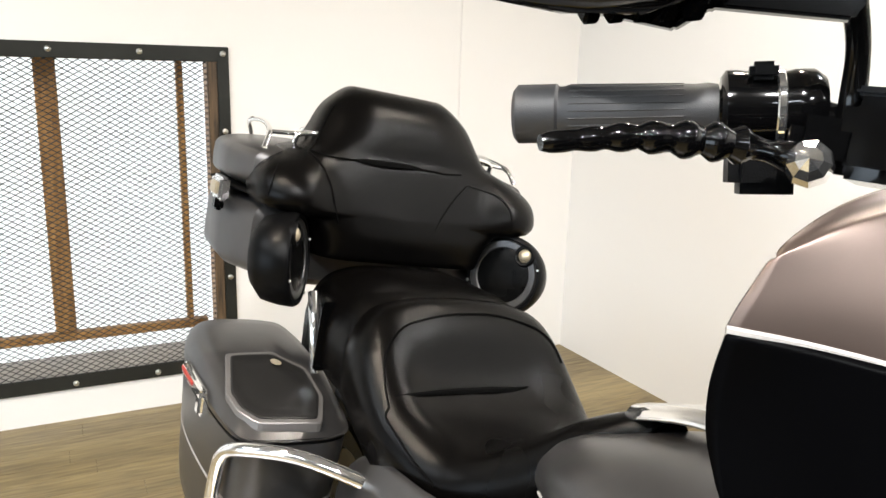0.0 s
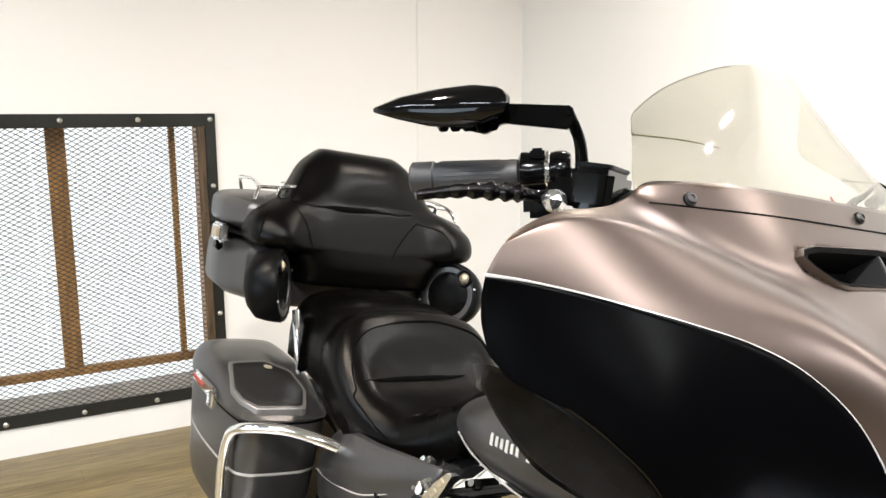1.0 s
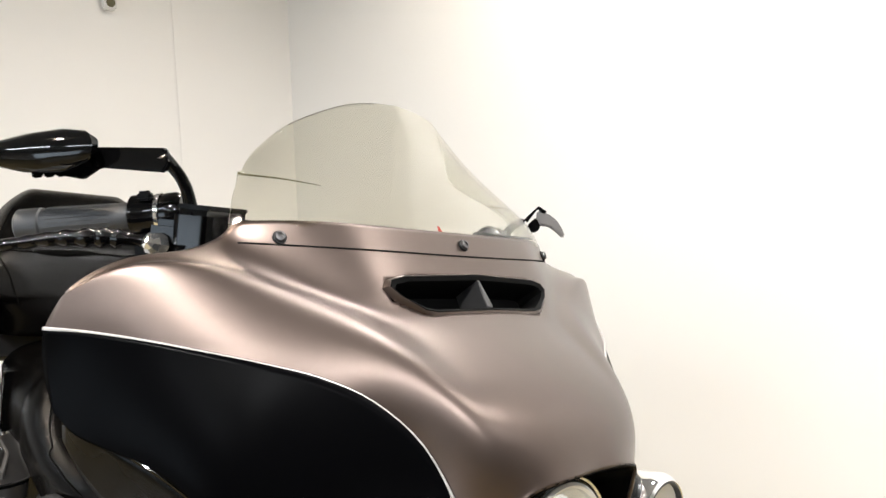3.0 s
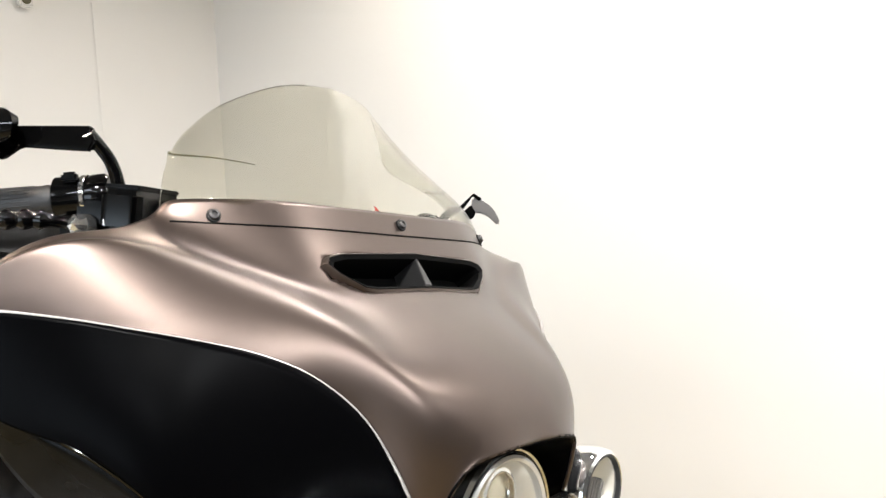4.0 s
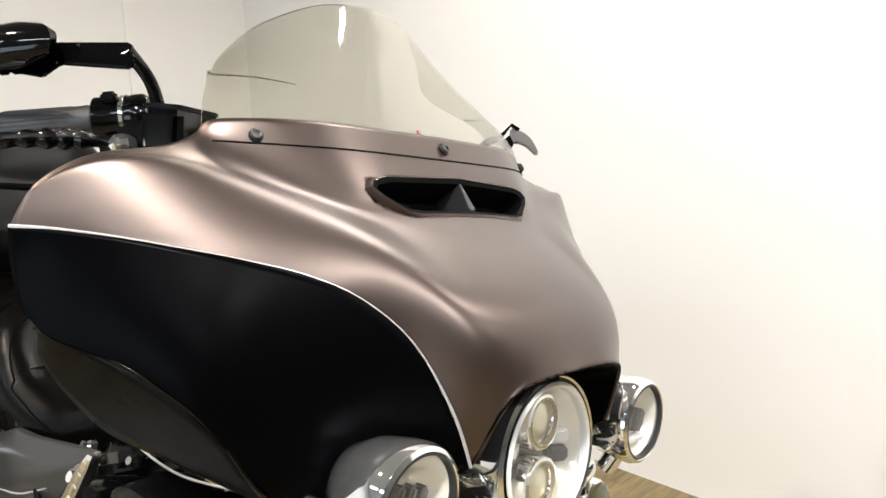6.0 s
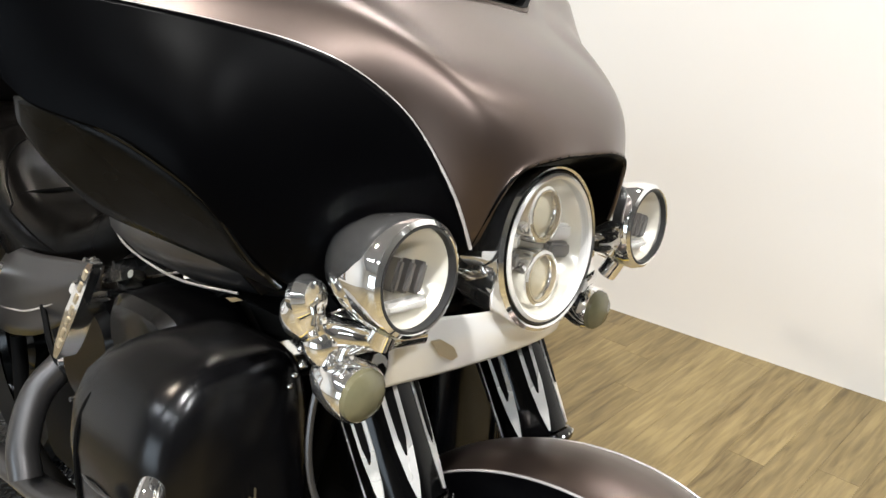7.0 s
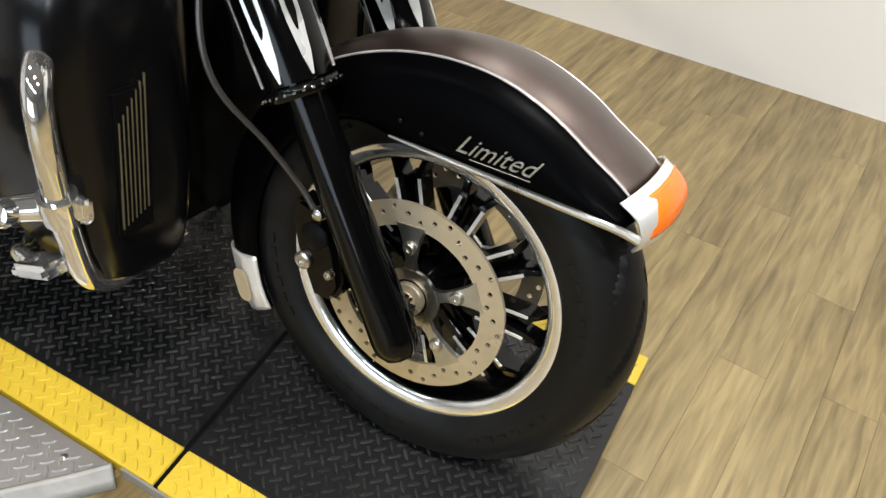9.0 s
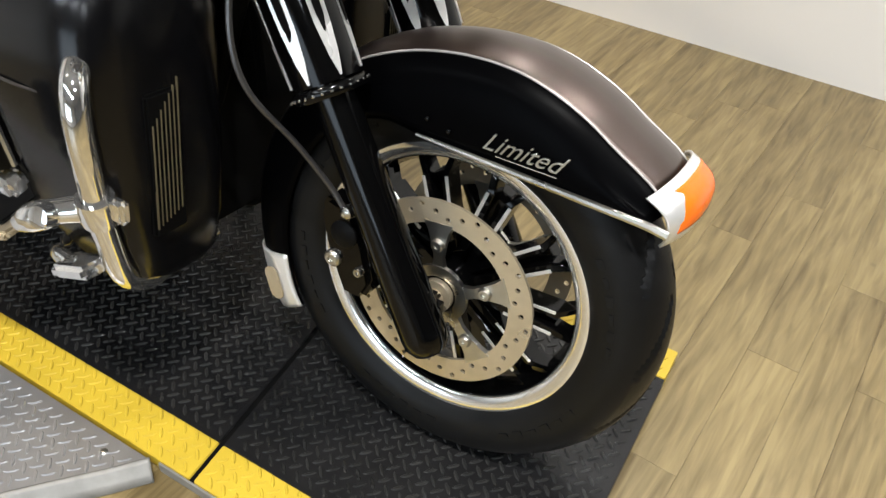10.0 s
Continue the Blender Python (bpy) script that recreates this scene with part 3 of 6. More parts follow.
def spoke_mesh():
    """A forked spoke: two bars that part towards the rim and kick sideways at its end."""
    bm = bmesh.new()
    for s in (-1, 1):
        tube_pts = [(0.035, s * 0.010, 0.034), (0.10, s * 0.012, 0.036), (0.168, s * 0.0155, 0.034)]
        own = bmesh.new()
        rows = []
        for (r, w, h), wide in zip(tube_pts + [(0.190, s * 0.026, 0.024), (0.199, s * 0.034, 0.014)], (0.0095, 0.0085, 0.0075, 0.006, 0.006)):
            rows.append([(r, w - wide, h - 0.03), (r, w + wide, h - 0.03), (r, w + wide * 0.8, h), (r, w - wide * 0.8, h)])
        loft(rows, own)
        bmesh.ops.bevel(own, geom=own.edges[:], offset=0.0012, segments=1, affect="EDGES")
        merge(bm, own)
    own = bmesh.new()
    rows = [[(r, -w, -0.012), (r, w, -0.012), (r, w * 0.8, 0.014), (r, -w * 0.8, 0.014)] for r, w in ((0.03, 0.012), (0.11, 0.010), (0.165, 0.013))]
    loft(rows, own)
    merge(bm, own)
    return bm


def spoke_face():
    bm = bmesh.new()
    for s in (-1, 1):
        loft([[(r, w - 0.0028, h + 0.0008), (r, w + 0.0028, h + 0.0008), (r, w + 0.0022, h + 0.0016), (r, w - 0.0022, h + 0.0016)] for r, w, h in ((0.09, s * 0.0165, 0.0358), (0.13, s * 0.0175, 0.0353), (0.166, s * 0.0190, 0.0342))], bm)
    return bm


N_SPOKE = 10
side_r = pose(0, 0, AXLE, 90, 0, 0)
sp, fa = None, None
for k in range(N_SPOKE):
    m = side_r @ pose(0, 0, 0, 0, 0, 360 * k / N_SPOKE)
    if sp is None:
        sp = part("spoke", spoke_mesh(), GLOSS_BLACK, wheel, "black forked spoke with machined edges")
        sp.matrix_basis = m
        fa = part("machined_face", spoke_face(), ALU, sp)
    else:
        o = new("spoke", sp.data)
        o.parent, o.matrix_basis, o["label"] = wheel, m, sp["label"]
        f = new("machined_face", fa.data)
        f.parent = o


def disc_ring(r_in, r_out, t, m, holes):
    bm = bmesh.new()
    edges = []
    for r, n, cx, cy in [(r_out, 96, 0, 0), (r_in, 72, 0, 0)] + [(0.0042, 8, x, y) for x, y in holes]:
        v = [bm.verts.new((cx + r * math.cos(2 * math.pi * k / n), cy + r * math.sin(2 * math.pi * k / n), 0)) for k in range(n)]
        edges += [bm.edges.new((v[k], v[(k + 1) % n])) for k in range(n)]
    bmesh.ops.triangle_fill(bm, use_beauty=True, edges=edges)
    top = bmesh.ops.extrude_face_region(bm, geom=bm.faces[:])["geom"]
    for g in top:
        if isinstance(g, bmesh.types.BMVert):
            g.co.z += t
    bm.transform(m)
    return bm


holes = []
for k in range(40):
    a = 2 * math.pi * k / 40
    r = (0.142, 0.133, 0.124, 0.133)[k % 4]
    holes.append((r * math.cos(a), r * math.sin(a)))
for s in (1, -1):
    dm = pose(0, 0, AXLE, 90, 0, 0) @ pose(0, 0, s * 0.075 - 0.0025)
    disc = part("brake_disc", disc_ring(0.113, 0.15, 0.005, dm, holes), STEEL, wheel, "drilled steel brake disc")
    arms = bmesh.new()
    for k in range(5):
        a = radians(-47 + 72 * k)
        own = bmesh.new()
        rows = []
        for r, w in ((0.04, 0.012), (0.06, 0.008), (0.082, 0.012), (0.102, 0.018), (0.116, 0.026)):
            rows.append([(r, -w, -0.001), (r, w, -0.001), (r, w * 0.9, 0.006), (r, -w * 0.9, 0.006)])
        loft(rows, own)
        own.transform(dm @ pose(0, 0, 0, 0, 0, math.degrees(a)))
        merge(arms, own)
    lathe([(0.03, 0.0), (0.047, 0.0), (0.047, 0.007), (0.03, 0.007)], dm, 32, arms, True)
    part("carrier", arms, BOLT, disc, "bright disc carrier")
    for k in range(5):
        a = radians(-47 + 72 * k)
        part("bolt", lathe([(0.0105, 0.004), (0.0105, 0.009), (0.008, 0.0125), (0.004, 0.0125), (0.004, 0.010), (0, 0.010)], dm @ pose(0.081 * math.cos(a), 0.081 * math.sin(a), 0), 14), BOLT, disc)
part("axle_nut", lathe([(0.0, 0.13), (0.012, 0.13), (0.016, 0.125), (0.016, 0.09), (0.026, 0.088), (0.026, 0.07)], HUB, 24), STEEL, wheel)

# fork legs
RAKE = Vector((-0.495, 0, 0.869))
for s in (-1, 1):
    base = Vector((0.022, s * 0.133, 0.272))
    at = to(base, RAKE, (1, 0, 0))
    leg = part("fork_slider", lathe([(0, -0.012), (0.024, -0.010), (0.033, 0.004), (0.0345, 0.02), (0.0335, 0.10), (0.031, 0.20), (0.029, 0.39), (0.0, 0.39)], at, 28), GLOSS_BLACK, bike, "black fork slider")
    part("axle_clamp", rbox((0.05, 0.05, 0.06), pose(0.0, s * 0.118, AXLE - 0.005), 0.012), GLOSS_BLACK, leg)
    part("fork_ring", lathe([(0.032, 0.372), (0.049, 0.372), (0.052, 0.376), (0.052, 0.383), (0.049, 0.387), (0.032, 0.387)], at, 36), GLOSS_BLACK, leg, "black collar ring")
    bead = bmesh.new()
    for k in range(26):
        a = 2 * math.pi * k / 26
        bmesh.ops.create_icosphere(bead, subdivisions=1, radius=0.0024, matrix=at @ Matrix.Translation((0.0515 * math.cos(a), 0.0515 * math.sin(a), 0.3795)))
    part("bead_row", bead, CHROME, leg, "row of small bright beads")
    cover = part("fork_cover", lathe([(0.034, 0.39), (0.047, 0.39), (0.050, 0.45), (0.052, 0.56), (0.048, 0.60), (0.03, 0.60)], at, 40), GLOSS_BLACK, bike, "black slotted fork cover")
    for k in range(7):
        a = 2 * math.pi * k / 7 + radians(12)
        rows = []
        for h, w in ((0.394, 0.0012), (0.42, 0.0065), (0.46, 0.0105), (0.545, 0.0115), (0.562, 0.008), (0.568, 0.003)):
            r0 = 0.0478 + (h - 0.39) * 0.024
            rows.append([((r0 + d) * math.cos(a + ww / r0), (r0 + d) * math.sin(a + ww / r0), h) for ww, d in ((-w, -0.002), (-w, 0.0016), (w, 0.0016), (w, -0.002))])
        f = loft(rows)
        f.transform(at)
        fl = part("bright_flute", f, ALU, cover, "machined bright flute")
        rows = []
        for h, w in ((0.452, 0.001), (0.468, 0.0045), (0.545, 0.0062), (0.556, 0.003)):
            r0 = 0.0496 + (h - 0.39) * 0.024
            rows.append([((r0 + d) * math.cos(a + ww / r0), (r0 + d) * math.sin(a + ww / r0), h) for ww, d in ((-w, -0.002), (-w, 0.0008), (w, 0.0008), (w, -0.002))])
        f = loft(rows)
        f.transform(at)
        part("slot", f, DULL, fl, "dark slot")
part("fork_yoke", rbox((0.09, 0.30, 0.05), pose(-0.335, 0, 0.80, 0, 29, 0), 0.015), DULL, bike)

# front fender: crown, painted sides, stripe and bright edge trim


def fender_edge(a):
    """Inner radius of the fender side at an angle: a level edge ahead of the fork, then round to the flap."""
    d = math.degrees(a)
    if d <= 105:
        return 0.236 / (math.sin(a) + 0.033 * math.cos(a))
    pts = [(105, 0.2465), (115, 0.268), (130, 0.278), (160, 0.280), (214, 0.285)]
    for (d0, r0), (d1, r1) in zip(pts, pts[1:]):
        if d <= d1:
            return r0 + (r1 - r0) * (d - d0) / (d1 - d0)
    return pts[-1][1]


def fender_section(a, lo, hi):
    """Points across the right half, from the crown to the lower edge; lo, hi cut it."""
    d = math.degrees(a)
    wide = 0.086 if d < 120 else 0.086 - 0.012 * min(1, (d - 120) / 40)
    R = 0.361 + 0.006 * math.sin(max(0, a - 0.6)) - 0.010 * math.sin(math.pi * min(1.0, max(0.0, (d - 80) / 80))) + 0.012 * max(0.0, min(1.0, (56 - d) / 10))
    e = min(fender_edge(a), R - 0.010)
    full = [(0.0, R + 0.0055), (0.022, R + 0.004), (0.045, R - 0.002), (0.063, R - 0.0105), (0.073, R - 0.020), (0.082, R - 0.036), (0.088, (R + e) / 2 - 0.012), (0.088, e)]
    full = [(y / 0.088 * wide, r if k < 4 else max(min(r, R - 0.004 * k), e)) for k, (y, r) in enumerate(full)]
    return [(-y, r) for y, r in full[lo:hi]]


def fender_mesh(lo, hi, d0=34, d1=210, both=True):
    rows = []
    steps = round((d1 - d0) / 4)
    for n in range(steps + 1):
        a = radians(d0 + (d1 - d0) * n / steps)
        rows.append([(r * math.cos(a), y, AXLE + r * math.sin(a)) for y, r in fender_section(a, lo, hi)])
    bm = sheet(rows, 3, 2)
    return mirrored(bm) if both else bm


fender = thick(part("front_fender", fender_mesh(0, 4, 45), COPPER, bike, "satin copper fender crown"), 0.003, -1)
for s in (0, 1):
    bm = fender_mesh(3, 8, 41, both=False)
    thick(part("fender_side", flip(bm) if s else bm, BLACK_PAINT, fender, "satin black fender side"), 0.003, -1 if not s else 1)
    line = []
    for d in range(42, 150, 4):
        a = radians(d)
        y, r = fender_section(a, 3, 4)[0]
        line.append(((r + 0.0008) * math.cos(a), (y - 0.0008) * (-1 if s else 1), AXLE + (r + 0.0008) * math.sin(a)))
    part("pinstripe", tube(line, 0.0017, 6, 2), PIN, fender, "silver pinstripe")
    trim = []
    for d in (38, 41, 46, 52, 60, 70, 82, 94, 104):
        a = radians(d)
        y, r = fender_section(a, 7, 8)[0]
        trim.append((r * math.cos(a), (y - 0.002) * (-1 if s else 1), AXLE + r * math.sin(a)))
    part("edge_trim", tube(trim, [0.006, 0.0055, 0.005, 0.005, 0.0045, 0.0045, 0.004, 0.0035, 0.002], 8, 3), BOLT, fender, "chrome edge trim")
# amber reflector at the fender tip
TIP = ((35.0, 0.366, 0.80), (36.5, 0.380, 0.92), (39.0, 0.392, 1.0), (42.0, 0.395, 1.03), (46.0, 0.387, 1.03))


def tip_row(d, R, wide, out):
    """Half a cross-section of the fender's nose piece."""
    a = radians(d)
    return [((R + out - k) * math.cos(a), -y * wide, AXLE + (R + out - k) * math.sin(a)) for y, k in ((0, 0), (0.035, 0.003), (0.058, 0.011), (0.072, 0.020), (0.080, 0.028))]


tip = thick(part("fender_tip", mirrored(sheet([tip_row(d, R, w, 0.0) for d, R, w in TIP], 3, 4)), ALU, fender, "bright fender tip bezel"), 0.004, 0)
lens_rows = [tip_row(d, R, 0.95, 0.005)[:4] for d, R in ((36.9, 0.3825), (38.8, 0.3915), (41.2, 0.395), (44.3, 0.3905))]
thick(part("reflector", mirrored(sheet(lens_rows, 3, 4)), AMBER, fender, "amber reflector"), 0.006, -1)
# rear flap of the fender with its bright end plate
flap_rows = []
for d in (191.5, 196.5, 201.5, 206.5, 210.5):
    a = radians(d)
    k = 1.0 if d < 208 else 0.97
    flap_rows.append([((r + 0.003) * math.cos(a), y * 1.03 * k, AXLE + (r + 0.003) * math.sin(a)) for y, r in fender_section(a, 0, 8)])
thick(part("fender_end_plate", mirrored(sheet(flap_rows, 3, 3)), ALU, fender, "bright rear end plate"), 0.003, 0)
for s in (-1, 1):
    a = radians(201.5)
    part("end_plate_inlay", prism(stadium(0.062, 0.014), 0.003, to((0.325 * math.cos(a), s * 0.079, AXLE + 0.325 * math.sin(a)), (0, s, 0), (math.cos(a), 0, math.sin(a))), 0.001), STEEL, fender)
for x, z in ((-0.045, 0.585), (-0.012, 0.578)):
    part("rivet", lathe([(0.004, 0), (0.003, 0.002), (0, 0.0028)], pose(x, -0.0895, z, 90, 0, 0), 10), GLOSS_BLACK, fender)


def lettering(text, size, depth):
    cu = bpy.data.curves.new("letters", "FONT")
    cu.body, cu.size, cu.extrude, cu.bevel_depth, cu.shear = text, size, depth, depth * 0.3, 0.6
    cu.offset = -0.0004
    ob = bpy.data.objects.new("letters", cu)
    scene.collection.objects.link(ob)
    bpy.context.view_layer.update()
    me = bpy.data.meshes.new_from_object(ob.evaluated_get(bpy.context.evaluated_depsgraph_get()))
    bm = bmesh.new()
    bm.from_mesh(me)
    bpy.data.objects.remove(ob)
    bpy.data.meshes.remove(me)
    return bm


bm = lettering("Limited", 0.035, 0.001)
bm.transform(to((0.036, -0.0905, 0.573), (0, -1, 0)))
part("badge", bm, BOLT, fender, "chrome script badge", smooth=False)
part("badge_bar", rbox((0.085, 0.003, 0.0014), pose(0.100, -0.0905, 0.568, 0, 0, 0), 0.0008), CHROME, fender)

# right-hand brake caliper and hose
cal = part("brake_caliper", prism([(-0.028, -0.075), (0.006, -0.085), (0.03, -0.06), (0.034, 0.0), (0.026, 0.06), (-0.01, 0.082), (-0.03, 0.06), (-0.036, 0.0)], 0.05, to((-0.128, -0.085, 0.372), (0, -1, 0), (-0.35, 0, 1)), 0.008), GLOSS_BLACK, bike, "black four-piston brake caliper")
for x, z, r in ((-0.146, 0.350, 0.0135), (-0.123, 0.434, 0.009), (-0.100, 0.345, 0.008)):
    part("bolt", lathe([(r, 0), (r, 0.006), (r * 0.75, 0.009), (r * 0.4, 0.009), (r * 0.4, 0.006), (0, 0.006)], to((x, -0.134, z), (0, -1, 0)), 14), BOLT, cal)
part("fluid_cover", lathe([(0.022, 0), (0.022, 0.003), (0.016, 0.006), (0, 0.007)], to((-0.131, -0.134, 0.395), (0, -1, 0)), 20), PLASTIC, cal)
part("brake_hose", tube([(-0.24, -0.20, 0.80), (-0.249, -0.22, 0.743), (-0.243, -0.23, 0.665), (-0.224, -0.22, 0.602), (-0.184, -0.18, 0.535), (-0.148, -0.152, 0.475), (-0.128, -0.145, 0.445)], 0.0042, 8, 6), GREY_PAINT, bike, "thin black brake hose")
part("banjo", lathe([(0.009, -0.006), (0.009, 0.006), (0.005, 0.009), (0, 0.009)], to((-0.118, -0.148, 0.443), (0, -1, 0)), 12), BOLT, cal)

# headlamp
HL = to((-0.120, 0, 0.920), (1, 0, 0.06)) @ Matrix.Diagonal((0.955, 0.955, 1, 1))
head = part("headlamp", lathe([(0.07, -0.10), (0.092, -0.06), (0.100, -0.01), (0.1045, 0.010), (0.1045, 0.018), (0.100, 0.022), (0.0965, 0.020), (0.0965, 0.012)], HL, 64), CHROME, bike, "chrome headlamp shell")
part("black_ring", lathe([(0.0970, 0.010), (0.0970, 0.0208), (0.0948, 0.0218), (0.0925, 0.0205), (0.0925, 0.008)], HL, 64), GLOSS_BLACK, head, "gloss black ring")
part("trim_ring", lathe([(0.0925, 0.006), (0.0925, 0.022), (0.0887, 0.0245), (0.085, 0.022), (0.085, 0.006)], HL, 64), PALE_CHROME, head, "chrome trim ring")
part("reflector_bowl", lathe([(0.0, -0.030), (0.05, -0.026), (0.075, -0.006), (0.0855, 0.012)], HL, 48), MIRROR, head, "silvered reflector")
for v in (0.040, -0.040):
    pr = part("projector", lathe([(0.037, -0.03), (0.037, 0.006), (0.035, 0.010), (0.031, 0.011), (0.030, 0.006), (0.028, 0.002)], HL @ Matrix.Translation((0, v, 0)), 36), CHROME, head, "round projector ring")
    part("projector_lens", lathe([(0.0295, 0.001), (0.024, 0.004), (0.014, 0.006), (0, 0.0065)], HL @ Matrix.Translation((0, v, 0)), 28), CREAM, pr, "pale glassy lens")
    part("dark_rim", lathe([(0.0300, 0.006), (0.0300, 0.0115), (0.0285, 0.0115), (0.0285, 0.006)], HL @ Matrix.Translation((0, v, 0)), 36), STEEL, pr)
for u in (-0.052, 0.052):
    for v in (-0.012, 0.012):
        part("side_reflector", rbox((0.030, 0.020, 0.02), HL @ pose(u, v, -0.004, 0, math.copysign(25, -u), 0), 0.004), BORDER if v < 0 else PALE_CHROME, head)
part("lens", lathe([(0.0855, 0.018), (0.06, 0.024), (0.03, 0.0265), (0, 0.0275)], HL, 48), LENS, head, "clear outer lens").visible_shadow = False

# auxiliary lamps, turn signals and their bright bracket
for s in (-1, 1):
    at = to((-0.108, s * 0.233, 0.922), (1, 0, 0.02)) @ Matrix.Diagonal((0.97, 0.97, 1.0, 1))
    lamp = part("auxiliary_lamp", lathe([(0, -0.095), (0.022, -0.092), (0.042, -0.075), (0.056, -0.045), (0.062, -0.012), (0.063, 0.004), (0.060, 0.012), (0.056, 0.014)], at, 48), CHROME, bike, "chrome auxiliary lamp shell")
    part("lamp_ring", lathe([(0.0575, 0.004), (0.0600, 0.013), (0.0555, 0.016), (0.0535, 0.014), (0.0535, 0.004)], at, 48), CHROME, lamp)
    part("dark_ring", lathe([(0.0535, 0.004), (0.0535, 0.0155), (0.0515, 0.0155), (0.0515, 0.004)], at, 48), GRIP, lamp)
    part("reflector_bowl", lathe([(0.0, -0.028), (0.03, -0.022), (0.046, -0.006), (0.0525, 0.008)], at, 40), MIRROR, lamp)
    for k in range(3):
        part("light_bar", rbox((0.0095, 0.034, 0.018), at @ pose((k - 1) * 0.017, 0.004 - 0.004 * k, -0.006, 0, 0, -18), 0.003), BORDER, lamp, "finned lamp insert")
    part("lower_fin", rbox((0.06, 0.012, 0.016), at @ pose(0, -0.030, -0.006), 0.004), WHITE, lamp)
    part("lens", lathe([(0.0525, 0.011), (0.035, 0.016), (0.018, 0.018), (0, 0.0187)], at, 40), LENS, lamp).visible_shadow = False
    part("lamp_foot", tube([(-0.13, s * 0.232, 0.872), (-0.145, s * 0.228, 0.842)], 0.014, 14, 2), CHROME, lamp)
    sg = to((-0.166, s * 0.236, 0.783), (1, 0, -0.06))
    sig = part("turn_signal", lathe([(0, -0.062), (0.014, -0.060), (0.026, -0.042), (0.033, -0.015), (0.034, 0.002), (0.032, 0.008), (0.030, 0.008)], sg, 36), CHROME, bike, "chrome bullet turn signal")
    part("lens", lathe([(0.0305, 0.004), (0.029, 0.013), (0.020, 0.021), (0, 0.025)], sg, 32), SMOKE, sig, "smoked amber-grey lens")
    part("signal_stem", tube([(-0.185, s * 0.236, 0.800), (-0.188, s * 0.234, 0.822), (-0.175, s * 0.222, 0.836)], [0.012, 0.011, 0.016], 14, 4), CHROME, sig)
    part("ball_joint", lathe([(0, -0.022), (0.013, -0.02), (0.021, -0.008), (0.021, 0.008), (0.013, 0.02), (0, 0.022)], pose(-0.205, s * 0.252, 0.828), 20), CHROME, sig)
    arm = part("lamp_bracket_arm", tube([(-0.205, s * 0.276, 0.880), (-0.216, s * 0.270, 0.858), (-0.205, s * 0.248, 0.842), (-0.17, s * 0.215, 0.838), (-0.15, s * 0.16, 0.838)], [0.020, 0.024, 0.018, 0.016, 0.014], 16, 5), CHROME, bike, "polished cast lamp bracket arm")
    part("arm_cap", lathe([(0, 0.018), (0.018, 0.013), (0.024, 0.0), (0.018, -0.012), (0, -0.016)], to((-0.203, s * 0.278, 0.884), (1, -s * 0.2, 0.2)), 20), CHROME, arm)
# curved chrome panel below the headlamp; dark patches stand for its shaded cut-outs
rows = []
for f in (0.0, 0.25, 0.5, 0.75, 1.0):
    rows.append([(-0.130 + 0.006 * math.sin(math.pi * f) - 0.055 * (k / 4) ** 2, -0.178 * k / 4, 0.845 - f * (0.058 + 0.022 * (k / 4) ** 2)) for k in range(5)])
panel = thick(part("lamp_panel", mirrored(sheet(rows, 4, 4)), PALE_CHROME, bike, "curved bright metal panel under the headlamp"), 0.004, 0)
for s in (-1, 1):
    part("panel_cutout", prism([(-0.019, 0.012), (-0.006, 0.013), (0.012, 0.002), (0.018, -0.010), (0.010, -0.014), (-0.006, -0.006)], 0.003, to((-0.1455, s * 0.125, 0.810), (1, s * 0.36, 0.1)) @ pose(0, 0, 0, 0, 0 if s < 0 else 180, 0), 0.001), STEEL, panel, "darker patch for the shadow in a slot")
    part("panel_corner", prism([(-0.020, 0.012), (0.020, 0.012), (0.0, -0.020)], 0.004, to((-0.176, s * 0.178, 0.832), (1, s * 0.5, 0)), 0.001), GLOSS_BLACK, panel, "black patch for the shade in a notch")
    part("fork_clamp", lathe([(0.05, 0.595), (0.053, 0.60), (0.053, 0.625), (0.05, 0.63), (0.02, 0.63)], to((0.022, s * 0.133, 0.272), RAKE, (1, 0, 0)), 32), CHROME, bike)

# ---- batwing fairing (y counts outwards; mirrored) ----
def shear(co):
    """The upper fairing stands a little to its right."""
    return -0.014 * max(0.0, min(1.0, (co.z - 0.96) / 0.2))


WARP = shear
TOPS = [(-0.305, 0, 1.29), (-0.308, 0.07, 1.29), (-0.316, 0.13, 1.29), (-0.324, 0.165, 1.29), (-0.337, 0.2, 1.289), (-0.355, 0.24, 1.286), (-0.383, 0.285, 1.279), (-0.393, 0.3, 1.262), (-0.386, 0.33, 1.246), (-0.383, 0.363, 1.24), (-0.388, 0.401, 1.237), (-0.396, 0.436, 1.221), (-0.402, 0.463, 1.195)]
MID1 = [(-0.257, 0, 1.222), (-0.259, 0.07, 1.222), (-0.266, 0.13, 1.221), (-0.272, 0.16, 1.219), (-0.282, 0.185, 1.217), (-0.298, 0.212, 1.217), (-0.316, 0.245, 1.220), (-0.330, 0.278, 1.225), (-0.342, 0.312, 1.229), (-0.353, 0.351, 1.232), (-0.367, 0.393, 1.231), (-0.383, 0.434, 1.217), (-0.398, 0.463, 1.193)]
LIP = [(-0.233, 0, 1.191), (-0.234, 0.07, 1.190), (-0.241, 0.12, 1.186), (-0.249, 0.147, 1.186), (-0.258, 0.17, 1.191), (-0.274, 0.197, 1.199), (-0.294, 0.23, 1.207), (-0.311, 0.266, 1.214), (-0.327, 0.305, 1.223), (-0.343, 0.348, 1.230), (-0.361, 0.391, 1.230), (-0.380, 0.434, 1.216), (-0.400, 0.465, 1.191)]
